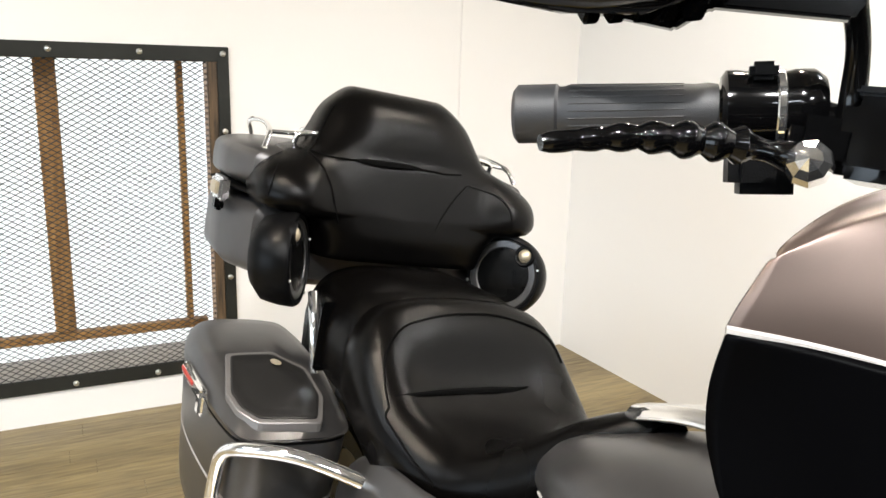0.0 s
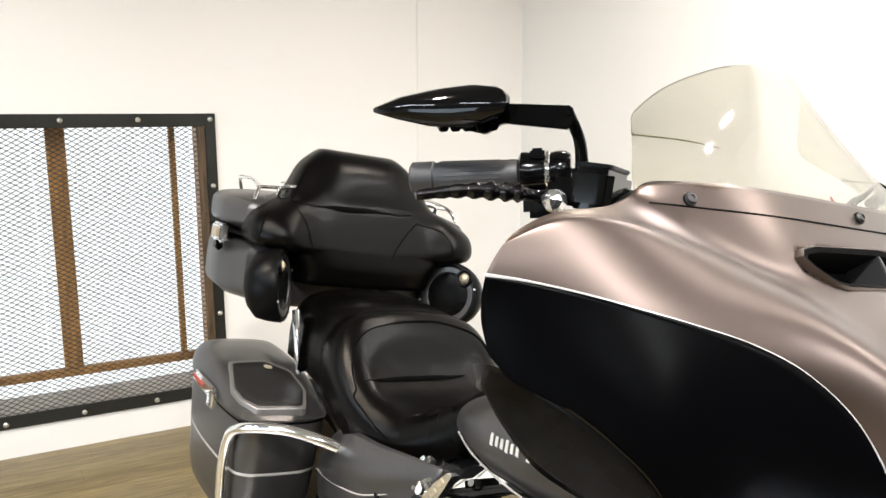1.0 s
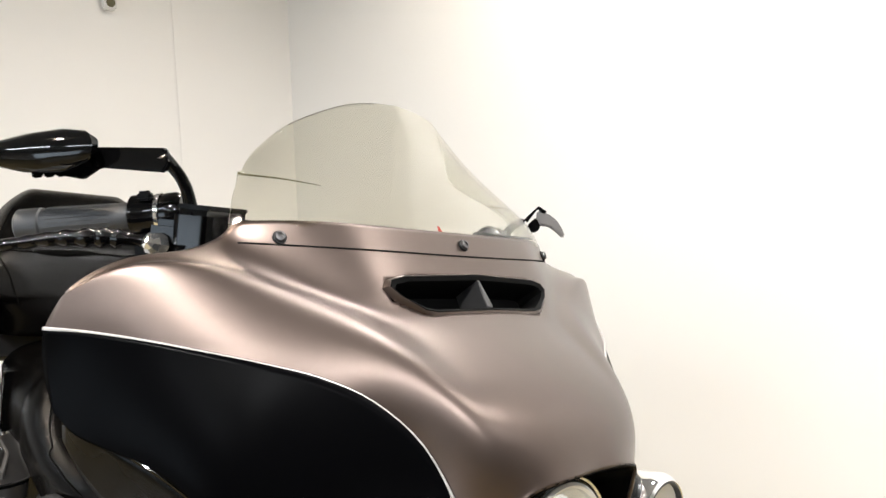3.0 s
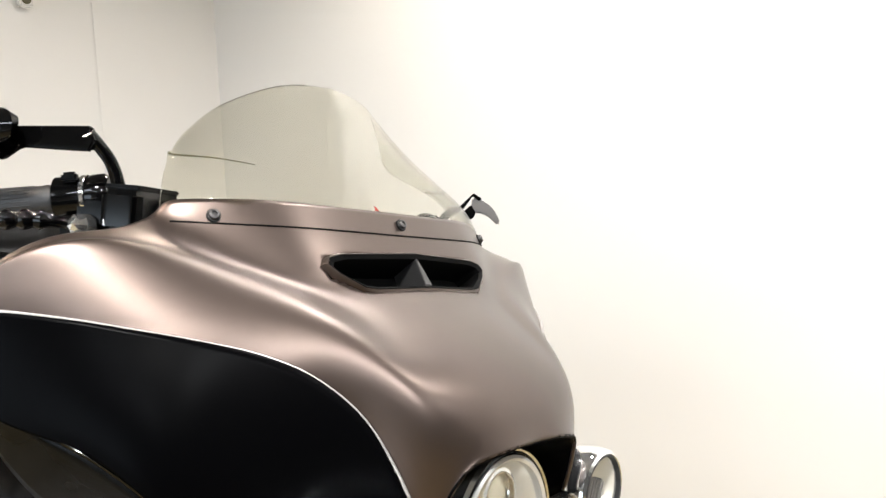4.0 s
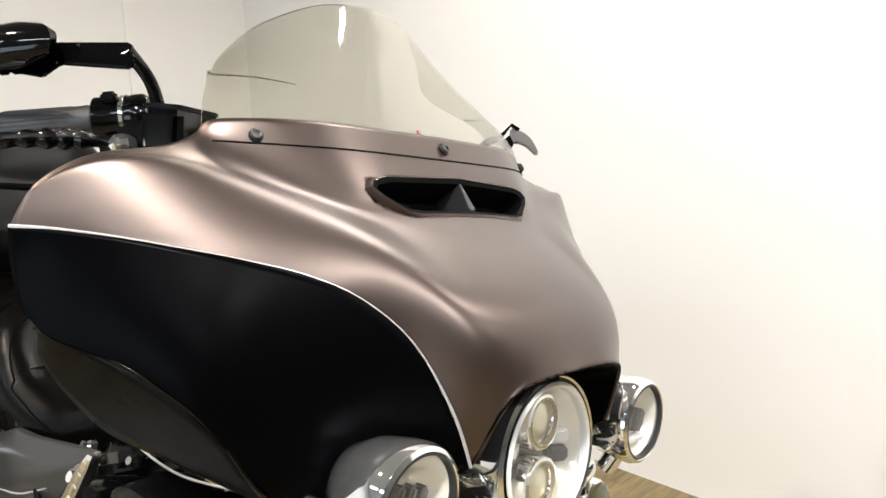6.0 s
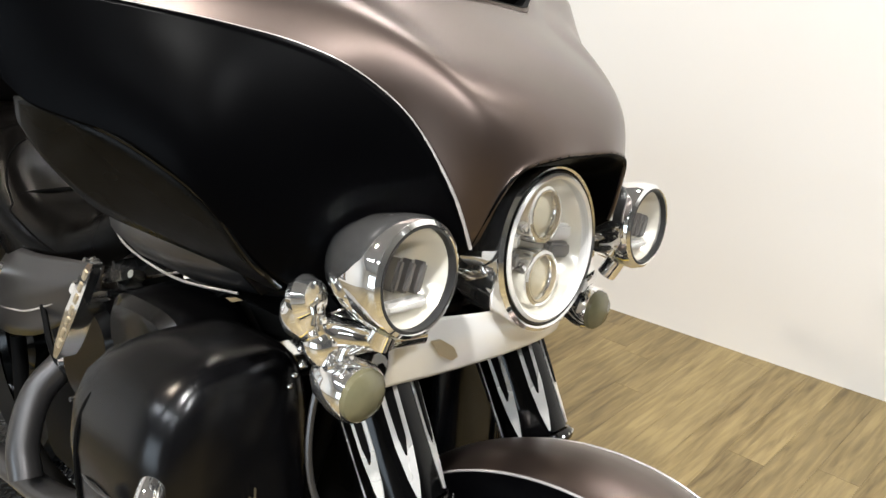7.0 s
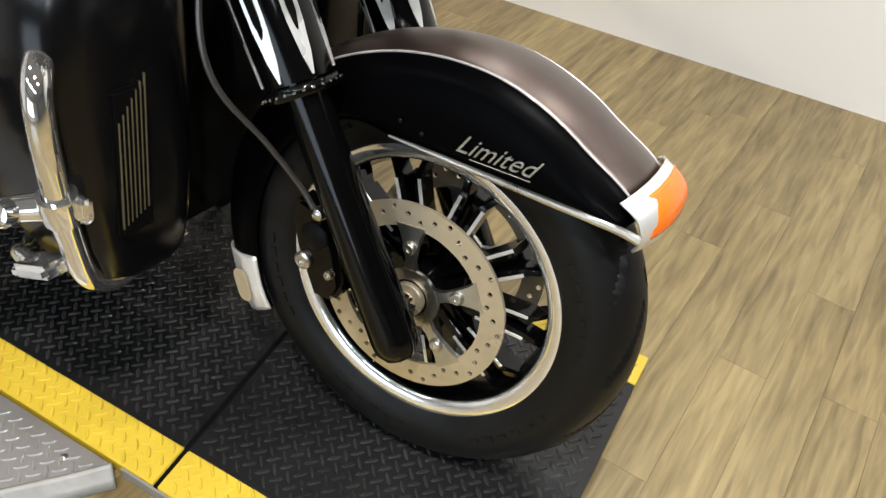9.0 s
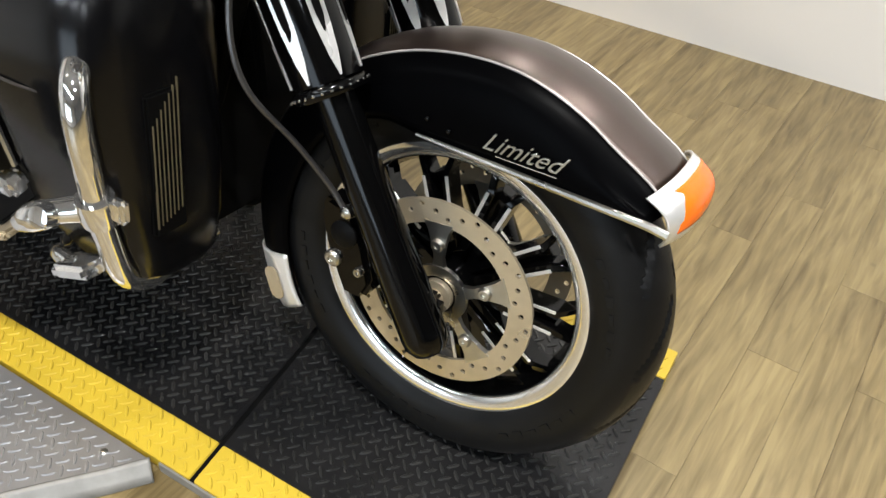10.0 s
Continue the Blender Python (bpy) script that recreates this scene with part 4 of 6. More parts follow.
DECK = [(-0.195, 0, 1.170), (-0.195, 0.06, 1.169), (-0.198, 0.112, 1.162), (-0.205, 0.136, 1.161), (-0.218, 0.158, 1.166), (-0.239, 0.184, 1.178), (-0.266, 0.217, 1.192), (-0.289, 0.256, 1.202), (-0.310, 0.300, 1.213), (-0.331, 0.346, 1.221), (-0.353, 0.390, 1.223), (-0.377, 0.434, 1.212), (-0.401, 0.467, 1.188)]
RIDGE = [(-0.116, 0, 1.119), (-0.115, 0.06, 1.118), (-0.112, 0.108, 1.108), (-0.115, 0.133, 1.108), (-0.131, 0.155, 1.120), (-0.169, 0.177, 1.142), (-0.216, 0.206, 1.166), (-0.254, 0.246, 1.178), (-0.283, 0.293, 1.184), (-0.309, 0.341, 1.188), (-0.339, 0.387, 1.191), (-0.371, 0.433, 1.190), (-0.402, 0.470, 1.179)]
FLANK = [(-0.082, 0, 1.080), (-0.080, 0.06, 1.079), (-0.085, 0.114, 1.066), (-0.096, 0.142, 1.058), (-0.117, 0.163, 1.074), (-0.157, 0.185, 1.108), (-0.202, 0.217, 1.138), (-0.239, 0.258, 1.154), (-0.271, 0.305, 1.162), (-0.301, 0.352, 1.168), (-0.336, 0.397, 1.173), (-0.373, 0.442, 1.175), (-0.404, 0.475, 1.169)]
EDGE = [(-0.062, 0, 1.036), (-0.061, 0.06, 1.035), (-0.078, 0.118, 1.014), (-0.107, 0.144, 0.938), (-0.122, 0.163, 1.0), (-0.157, 0.187, 1.065), (-0.195, 0.224, 1.106), (-0.229, 0.267, 1.127), (-0.262, 0.314, 1.138), (-0.297, 0.359, 1.146), (-0.335, 0.403, 1.153), (-0.376, 0.447, 1.157), (-0.405, 0.478, 1.157)]
LOWS = [(-0.225, 0.15, 0.855), (-0.227, 0.20, 0.866), (-0.219, 0.25, 0.882), (-0.221, 0.30, 0.902), (-0.232, 0.337, 0.938), (-0.255, 0.374, 0.993), (-0.302, 0.405, 1.030), (-0.345, 0.434, 1.044), (-0.375, 0.456, 1.055), (-0.396, 0.470, 1.074)]


def between(t, out, ahead):
    """A row part of the way down the side panel, bulging outwards."""
    rows = []
    for k, (a, b) in enumerate(zip(EDGE[3:], LOWS)):
        w = math.sin(math.pi * min(1.0, (k + 0.6) / 8.5))
        rows.append((a[0] + (b[0] - a[0]) * t + ahead * w - (0.010 * math.sin(math.pi * t) if k == 9 else 0), a[1] + (b[1] - a[1]) * t + out * w, a[2] + (b[2] - a[2]) * t))
    return rows


SLOT = to((-0.2505, 0, 1.2195), (0.80, 0, 0.60), (0, 0, 1))
half = [(0, 0.024), (0.125, 0.023), (0.146, 0.019), (0.151, 0.010), (0.140, -0.004), (0.112, -0.026), (0.095, -0.030), (0, -0.030)]
ring_o = half + [(-x, y) for x, y in half[::-1][1:-1]]
ring_i = [(x * 0.945, y * 0.76 - 0.001) for x, y in ring_o]


def in_slot(q):
    """Whether a point lies within the air slot's opening."""
    wide = 0.149 if q.y > -0.004 else 0.149 - 0.037 * (-0.004 - q.y) / 0.022
    return abs(q.x) < wide and -0.029 < q.y < 0.023 and abs(q.z) < 0.04


LOW1, LOW2, LOW3 = between(0.3, 0.007, 0.006), between(0.6, 0.009, 0.009), between(0.85, 0.005, 0.006)
UPPER = [tuple((a + b) / 2 for a, b in zip(p, q)) for p, q in zip(TOPS, MID1)]
UPPER = [p if k in (0, 12) else tuple((a + 2 * b + c) / 4 for a, b, c in zip(UPPER[k - 1], p, UPPER[k + 1])) for k, p in enumerate(UPPER)]
shell = faired([TOPS, UPPER, MID1, LIP, DECK, RIDGE, FLANK, EDGE], 8, 8, 14000, 60)
inside = SLOT.inverted()
bmesh.ops.delete(shell, geom=[f for f in shell.faces if in_slot(inside @ f.calc_center_median())], context="FACES")
seam_line = on_skin(shell, [(-0.3, 0.29 - 0.029 * k, 1.258 + 0.10 * (0.29 - 0.029 * k) ** 2) for k in range(21)], (-1, 0, -0.15), 0.0004)
screw_at = on_skin(shell, [(-0.3, y, 1.273) for y in (-0.250, 0.0, 0.250)], (-1, 0, -0.15), 0.0005)
fairing = thick(part("fairing", shell, COPPER, bike, "satin copper batwing fairing shell"), 0.004, -1)
for s in (0, 1):
    bm = relax(sheet([EDGE[3:], LOW1, LOW2, LOW3, LOWS], 6, 7), 80, -0.503)
    thick(part("fairing_side", bm if s else flip(bm), BLACK_PAINT, fairing, "satin black fairing side panel"), 0.004, 1 if s else -1)
    line = [(x + 0.001, (y + 0.0015) * (1 if s else -1), z) for x, y, z in spline(EDGE[3:], 4)]
    part("pinstripe", tube(line, 0.0024, 6, 1), PIN, fairing, "silver pinstripe")
# dark inner shell behind it
thick(part("inner_fairing", mirrored(sheet([[(x - 0.004, y * 0.985, z - 0.008) for x, y, z in TOPS[:9]], [(x - 0.04, y * 0.95, z - 0.03) for x, y, z in TOPS[:9]], [(-0.40, y * 0.93, 1.10) for x, y, z in TOPS[:9]], [(-0.40, y * 0.9, 0.95) for x, y, z in TOPS[:9]], [(-0.34, y * 0.7, 0.84) for x, y, z in TOPS[:9]]], 2, 3)), PLASTIC, fairing, "black inner fairing"), 0.004, 0)
# turned-in rear edge of each wing
LAST = [r[-1] for r in (TOPS, MID1, LIP, DECK, RIDGE, FLANK, EDGE, LOW1, LOW2, LOW3, LOWS)]
for s in (0, 1):
    bm = sheet([[(x + e, y - f, 1.145 + (z - 1.145) * g) for x, y, z in LAST] for e, f, g in ((0.0, 0.003, 0.99), (-0.003, 0.009, 0.97), (0.0, 0.024, 0.93), (0.012, 0.05, 0.88))], 3, 2)
    part("wing_lining", bm if s else flip(bm), BLACK_PAINT, fairing, "black turned-in wing edge")
# cowl lip behind the headlamp
lip = [[(x - d, y * k, z - e) for x, y, z in EDGE[:4]] for d, k, e in ((0.0, 1, 0.0), (0.03, 0.97, 0.012), (0.09, 0.93, 0.03))]
thick(part("cowl_lip", mirrored(sheet(lip, 4, 3)), BLACK_PAINT, fairing), 0.003, 0)

# air slot below the screen


def bent(rings, bm):
    """Rings in the slot's plane, bent back with the shell."""
    return loft([[SLOT @ Vector((x, y, h - 0.5 * x * x)) for x, y in r] for r, h in rings], bm, cap=False)


vent = part("air_vent", bent([(ring_o, -0.012), (ring_o, 0.0), ([(x * 0.985, y * 0.93) for x, y in ring_o], 0.0015), (ring_i, -0.002), ([(x * 0.97, y * 0.95) for x, y in ring_i], -0.05)], bmesh.new()), DULL, fairing, "dark air slot with satin bezel")
part("vent_bezel", bent([([(x * 1.03, y * 1.12) for x, y in ring_o], -0.008), ([(x * 1.016, y * 1.07) for x, y in ring_o], -0.001), ([(x * 0.995, y * 0.97) for x, y in ring_o], 0.0012), ([(x * 0.98, y * 0.92) for x, y in ring_o], -0.002)], bmesh.new()), COPPER, vent, "dark copper bezel")
part("vent_box", prism([(x * 0.93, y * 0.93) for x, y in ring_i], 0.002, SLOT @ pose(0, 0, -0.052)), DULL, vent)
part("vent_fin", prism([(-0.005, -0.023), (0.008, -0.023), (0.002, 0.017), (-0.002, 0.017)], 0.045, SLOT @ pose(0, 0, -0.046), 0.001), GREY_PAINT, vent, "grey centre fin")

# windscreen with its trim strip and screws
base = [(-0.300, 0, 1.268), (-0.303, 0.07, 1.268), (-0.311, 0.13, 1.268), (-0.328, 0.19, 1.268), (-0.352, 0.235, 1.266), (-0.383, 0.268, 1.264), (-0.403, 0.284, 1.264)]
RIM = [(-0.455, 0, 1.464), (-0.459, 0.055, 1.458), (-0.470, 0.10, 1.444), (-0.498, 0.152, 1.412), (-0.511, 0.190, 1.372), (-0.477, 0.229, 1.345), (-0.456, 0.249, 1.340)]
BULGE = (0.0, 0.002, 0.006, 0.016, 0.024, 0.012, 0.0)


def screen_row(t):
    """From the base to the domed rim; the flanks bulge ahead half way up and curl back to the rim."""
    out = []
    for a, b, w in zip(base, RIM, BULGE):
        k = w * math.sin(math.pi * t ** 0.8)
        out.append((a[0] + (b[0] - a[0]) * t + k, a[1] + (b[1] - a[1]) * t + 0.6 * k, a[2] + (b[2] - a[2]) * t + 0.5 * k))
    return out


rows = []
for t in (0.0, 0.1, 0.2, 0.3, 0.4, 0.5, 0.6, 0.7, 0.8, 0.9, 1.0):
    rows.append(screen_row(t))
pane_sheet = mirrored(sheet(rows, 5, 4))
creases = [on_skin(pane_sheet, [(-0.4, k * y, 1.338 - 0.10 * (0.246 - y)) for y in (0.246, 0.235, 0.22, 0.20, 0.18)], (-1, 0, 0), 0.001) for k in (-1, 1)]
screen = part("windscreen", pane_sheet, SCREEN, fairing, "clear lightly tinted windscreen")
thick(screen, 0.004, 1)
for line in creases:
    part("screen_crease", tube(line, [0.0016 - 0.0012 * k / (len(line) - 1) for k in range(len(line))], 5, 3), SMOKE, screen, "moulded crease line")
part("trim_seam", tube(seam_line, 0.0011, 5, 2), DULL, fairing, "fine joint below the screen trim")
for q in screw_at:
    sc = to(q, (0.75, 1.2 * q.y, 0.45))
    part("screen_screw", lathe([(0.0065, 0.0), (0.0068, 0.003), (0.0058, 0.006), (0.0032, 0.0065), (0.003, 0.0045), (0, 0.0045)], sc, 18), GREY_PAINT, fairing, "domed hex screw")
    part("screw_washer", lathe([(0.0085, 0.0), (0.0082, 0.002), (0.005, 0.0025)], sc, 18), RUBBER, fairing)
part("screen_sticker", prism([(-0.005, -0.007), (0.005, -0.007), (0.0015, 0.007), (-0.0015, 0.007)], 0.0006, to((-0.318, -0.022, 1.291), (0.75, 0, 0.65))), RED, fairing, "small red sticker")
part("sticker_patch", prism([(-0.005, -0.003), (0.005, -0.003), (0.005, 0.003), (-0.005, 0.003)], 0.0006, to((-0.308, -0.022, 1.281), (0.75, 0, 0.65))), WHITE, fairing)

# smoked wind deflectors below the wings
DEF = [[(-0.422, 0.452, 1.055), (-0.385, 0.445, 1.056), (-0.33, 0.425, 1.042), (-0.290, 0.398, 1.020), (-0.248, 0.365, 0.982), (-0.225, 0.332, 0.926), (-0.220, 0.298, 0.893)],
       [(-0.433, 0.448, 1.040), (-0.405, 0.440, 1.026), (-0.366, 0.421, 1.002), (-0.338, 0.399, 0.982), (-0.298, 0.369, 0.956), (-0.255, 0.335, 0.920), (-0.224, 0.298, 0.892)],
       [(-0.436, 0.446, 1.032), (-0.417, 0.436, 1.002), (-0.393, 0.416, 0.968), (-0.376, 0.396, 0.947), (-0.338, 0.367, 0.930), (-0.280, 0.333, 0.912), (-0.228, 0.297, 0.890)]]
for s in (0, 1):
    bm = sheet(DEF, 4, 4)
    d = thick(part("wind_deflector", bm if s else flip(bm), SMOKED, fairing, "dusty dark smoked wind deflector"), 0.004, 0)
    e = [(x, y * (1 if s else -1) , z) for x, y, z in DEF[0]]
    part("deflector_edge", tube(e, 0.0026, 6, 4), GLOSS_BLACK, d)

WARP = None

# ---- handlebar, controls, mirrors ----
bar = part("handlebar", tube([(-0.44, 0, 1.16), (-0.44, -0.12, 1.19), (-0.46, -0.24, 1.255), (-0.53, -0.32, 1.277), (-0.575, -0.355, 1.267)], 0.0135, 12, 5), GLOSS_BLACK, bike, "black handlebar")
part("handlebar", tube([(-0.44, 0, 1.16), (-0.44, 0.12, 1.19), (-0.46, 0.24, 1.255), (-0.53, 0.32, 1.277), (-0.575, 0.355, 1.267)], 0.0135, 12, 5), GLOSS_BLACK, bike, "black handlebar")
G0, G1 = Vector((-0.565, -0.345, 1.270)), Vector((-0.660, -0.437, 1.246))
for s in (-1, 1):
    g0, g1 = Vector((G0.x, s * abs(G0.y), G0.z)), Vector((G1.x, s * abs(G1.y), G1.z))
    at = to(g0, g1 - g0)
    n = (g1 - g0).length
    grip = part("grip", lathe([(0.014, -0.004), (0.0185, -0.003), (0.0195, 0.004), (0.0188, 0.012), (0.0192, 0.02), (0.0205, n - 0.034), (0.0195, n - 0.032), (0.0195, n - 0.028), (0.0215, n - 0.026), (0.0215, n + 0.002), (0.018, n + 0.005), (0, n + 0.006)], at, 32), GRIP, bike, "ribbed grey rubber hand grip")
    rib = bmesh.new()
    for k in range(24):
        a = 2 * math.pi * k / 24
        tube([at @ Vector((0.0192 * math.cos(a), 0.0192 * math.sin(a), 0.02)), at @ Vector((0.0206 * math.cos(a), 0.0206 * math.sin(a), n - 0.036))], 0.0006, 5, 1, rib)
    part("grip_ribs", rib, GRIP, grip)
    body = part("switch_housing", lathe([(0, -0.072), (0.022, -0.071), (0.027, -0.064), (0.027, -0.052), (0.0255, -0.046), (0.0265, -0.02), (0.0275, -0.014), (0.0275, -0.008), (0.023, -0.005), (0.0, -0.005)], at, 32), GLOSS_BLACK, bike, "gloss black switch housing")
    part("seam_ring", lathe([(0.0268, -0.045), (0.0278, -0.044), (0.0278, -0.040), (0.0268, -0.039)], at, 32), CHROME, body)
    part("switch_pod", rbox((0.05, 0.036, 0.05), at @ pose(0.0, -0.04 * 1.0, -0.035), 0.008), PLASTIC, body)
    part("thumb_switch", rbox((0.012, 0.012, 0.018), at @ pose(-0.02 * s, 0.024, -0.03), 0.003), PLASTIC, body)
    # lever perch, reservoir and lever
    per = part("lever_perch", rbox((0.05, 0.03, 0.034), pose(-0.485, s * 0.325, 1.256, 0, 0, s * -40), 0.008), GLOSS_BLACK, bike, "black lever perch")
    part("reservoir", prism([(-0.055, -0.024), (0.055, -0.028), (0.062, 0.0), (0.055, 0.026), (-0.05, 0.022), (-0.058, 0)], 0.052, pose(-0.475, s * 0.275, 1.237, 0, 0, s * 62), 0.008), GLOSS_BLACK, per, "black fluid reservoir")
    part("reservoir_lid", prism([(-0.05, -0.02), (0.05, -0.024), (0.056, 0.0), (0.05, 0.022), (-0.045, 0.018)], 0.006, pose(-0.475, s * 0.275, 1.288, 0, 0, s * 62), 0.002), PLASTIC, per)
    part("pivot_cap", lathe([(0.0, 0.016), (0.008, 0.012), (0.013, 0.005), (0.015, -0.01), (0.0, -0.02)], to((-0.478, s * 0.352, 1.243), (0.5, s * 0.8, 0.1)), 9), CHROME, per, "sparkling faceted chrome pivot cap", smooth=False)
    lv = [(-0.495, s * 0.352, 1.245), (-0.505, s * 0.385, 1.246), (-0.52, s * 0.41, 1.244), (-0.535, s * 0.44, 1.240), (-0.548, s * 0.47, 1.233), (-0.556, s * 0.497, 1.226)]
    part("lever", tube(spline(lv, 5), [0.010, 0.008, 0.007, 0.0075, 0.009, 0.0125, 0.009, 0.012, 0.0125, 0.0085, 0.0115, 0.012, 0.0085, 0.010, 0.0105, 0.0075, 0.009, 0.009, 0.007, 0.008, 0.0075, 0.0065, 0.007, 0.007, 0.0065, 0.005], 14, 2), GLOSS_BLACK, per, "gloss black lever with rounded bulges")
# near mirror: stalk, flat arm and blade-shaped head
st = part("mirror_stalk", tube([(-0.49, -0.300, 1.265), (-0.492, -0.302, 1.292), (-0.487, -0.318, 1.322), (-0.478, -0.352, 1.350)], [0.010, 0.0085, 0.0075, 0.008], 14, 5), GLOSS_BLACK, bike, "gloss black mirror stalk")
part("stalk_nut", lathe([(0.014, -0.02), (0.016, -0.018), (0.016, 0.006), (0.012, 0.012), (0.008, 0.014)], pose(-0.49, -0.300, 1.262), 6), CHROME, st)
blade = [(-0.006, 1.340), (0.0, 1.357), (0.08, 1.351), (0.115, 1.346), (0.165, 1.336), (0.212, 1.325), (0.155, 1.316), (0.10, 1.311), (0.08, 1.327), (0.0, 1.328)]
run = Vector((-0.194, -0.155, 0)).normalized()
side = run.cross(Vector((0, 0, 1)))
part("mirror_arm", prism([(u, z - 1.3) for u, z in blade], 0.012, Matrix.Translation((-0.476, -0.347, 1.3)) @ Matrix((run, Vector((0, 0, 1)), side)).transposed().to_4x4() @ pose(0, 0, -0.006), 0.002), GLOSS_BLACK, st, "flat black mirror arm")
HEAD = ((-0.525, 0.412, 1.351, 0.018, 0.010), (-0.538, 0.421, 1.347, 0.045, 0.021), (-0.565, 0.437, 1.341, 0.062, 0.027), (-0.60, 0.458, 1.336, 0.062, 0.024), (-0.645, 0.485, 1.331, 0.040, 0.014), (-0.675, 0.501, 1.326, 0.012, 0.004))
part("mirror_head", loft([[(x + 0.70 * p * a, -y, z + q * b) for p, q in oval(1, 1, 14)] for x, y, z, a, b in HEAD]), GLOSS_BLACK, st, "gloss black blade-shaped mirror head")
for k in range(5):
    q = Vector((-0.535, -0.415, 1.324)).lerp(Vector((-0.59, -0.45, 1.316)), k / 4)
    part("mirror_fin", rbox((0.012, 0.012, 0.016), Matrix.Translation(q) @ pose(0, 0, 0, 20, 40, 0), 0.002), GLOSS_BLACK, st, "stepped fin under the mirror")
# far mirror, folded so that its hooked blade points outwards
st = part("mirror_stalk", tube([(-0.49, 0.300, 1.265), (-0.495, 0.312, 1.290), (-0.508, 0.350, 1.312), (-0.522, 0.392, 1.322)], [0.010, 0.0085, 0.0075, 0.007], 14, 5), GLOSS_BLACK, bike, "gloss black mirror stalk")
FOLD = Matrix.Translation((-0.53, 0.40, 1.35)) @ Matrix(((0.792, 0.61, 0), (0.026, -0.033, 0.999), (0.61, -0.792, -0.042))).transposed().to_4x4()
hook = [(0.0284, -0.003), (0.048, -0.0065), (0.0661, -0.0166), (0.0783, -0.0316), (0.0863, -0.047), (0.0817, -0.0529), (0.0735, -0.0462), (0.0596, -0.0357), (0.0431, -0.0309), (0.0276, -0.0357)]
part("mirror_head", prism(hook, 0.014, FOLD @ pose(0, 0, -0.016), 0.003), BORDER, st, "grey hooked mirror blade")
part("mirror_arm", prism([(0.0048, -0.0227), (0.0307, 0.0058), (0.0476, -0.0033), (0.0418, -0.0082), (0.0292, -0.0008), (0.0118, -0.0286)], 0.020, FOLD @ pose(0, 0, -0.020), 0.001), GLOSS_BLACK, st, "flat black mirror arm")
part("mirror_fin", prism([(0.0123, -0.0329), (0.0277, -0.0161), (0.038, -0.0325), (0.0328, -0.0438), (0.0224, -0.0471)], 0.020, FOLD @ pose(0, 0, -0.016), 0.002), GLOSS_BLACK, st, "black stepped fin")

# ---- tank, seat and rear of the motorcycle, turned a little against the front wheel ----
REAR = pose(-0.25, 0, 0, 0, 0, -2.4) @ pose(0.25, 0, 0)


def half_sheet(name, sections, mat, parent, label="", nu=4, nv=4, t=0.0):
    """A sheet from sections (x, [(y, z)...]) out from the middle, mirrored."""
    ob = part(name, mirrored(sheet([[(x, y, z) for y, z in row] for x, row in sections], nu, nv)), mat, parent, label)
    return thick(ob, t, 0) if t else ob


TANK = ((-0.40, 0.07, 0.83, 0.89, 2.4), (-0.43, 0.13, 0.785, 0.915, 2.4), (-0.50, 0.18, 0.76, 0.935, 2.5), (-0.60, 0.208, 0.75, 0.94, 2.6), (-0.72, 0.214, 0.755, 0.925, 2.6), (-0.82, 0.195, 0.765, 0.90, 2.5), (-0.90, 0.155, 0.765, 0.87, 2.4), (-0.945, 0.10, 0.775, 0.85, 2.3), (-0.965, 0.045, 0.79, 0.83, 2.2))


def tank_width(x):
    for (a, p, *_), (b, q, *_) in zip(TANK, TANK[1:]):
        if b <= x <= a:
            return p + (q - p) * (x - a) / (b - a)
    return 0.1


rings = []
for x, w, zb, zt, pw in TANK:
    rings.append(super_ring(x, 0, (zb + zt) / 2, w, (zt - zb) / 2, pw, 36))
tank = part("fuel_tank", loft(rings), GREY_PAINT, bike, "satin charcoal fuel tank")
half_sheet("tank_console", [(-0.50, [(0, 0.958), (0.03, 0.957), (0.045, 0.945)]), (-0.62, [(0, 0.968), (0.035, 0.966), (0.05, 0.95)]), (-0.76, [(0, 0.955), (0.035, 0.953), (0.05, 0.935)]), (-0.88, [(0, 0.915), (0.03, 0.912), (0.042, 0.895)])], CHROME, tank, "long chrome console on the tank", t=0.004)
for s in (-1, 1):
    part("pinstripe", tube([(x, s * (tank_width(x) * k + 0.002), z) for x, z, k in ((-0.88, 0.80, 0.96), (-0.80, 0.79, 0.90), (-0.70, 0.782, 0.88), (-0.60, 0.778, 0.88), (-0.50, 0.782, 0.86))], 0.002, 6, 5), PIN, tank, "silver pinstripe")
    for k in range(14):
        if k == 6:
            continue
        x = -0.705 + 0.0128 * k
        slope = math.degrees(math.atan2(tank_width(x + 0.01) - tank_width(x - 0.01), 0.02))
        part("badge_bar", rbox((0.009, 0.004, 0.017 if k % 3 else 0.021), pose(x, s * (tank_width(x) + 0.001), 0.852 + 0.0006 * k, 0, 0, s * slope), 0.001), CHROME, tank, "chrome badge stroke")

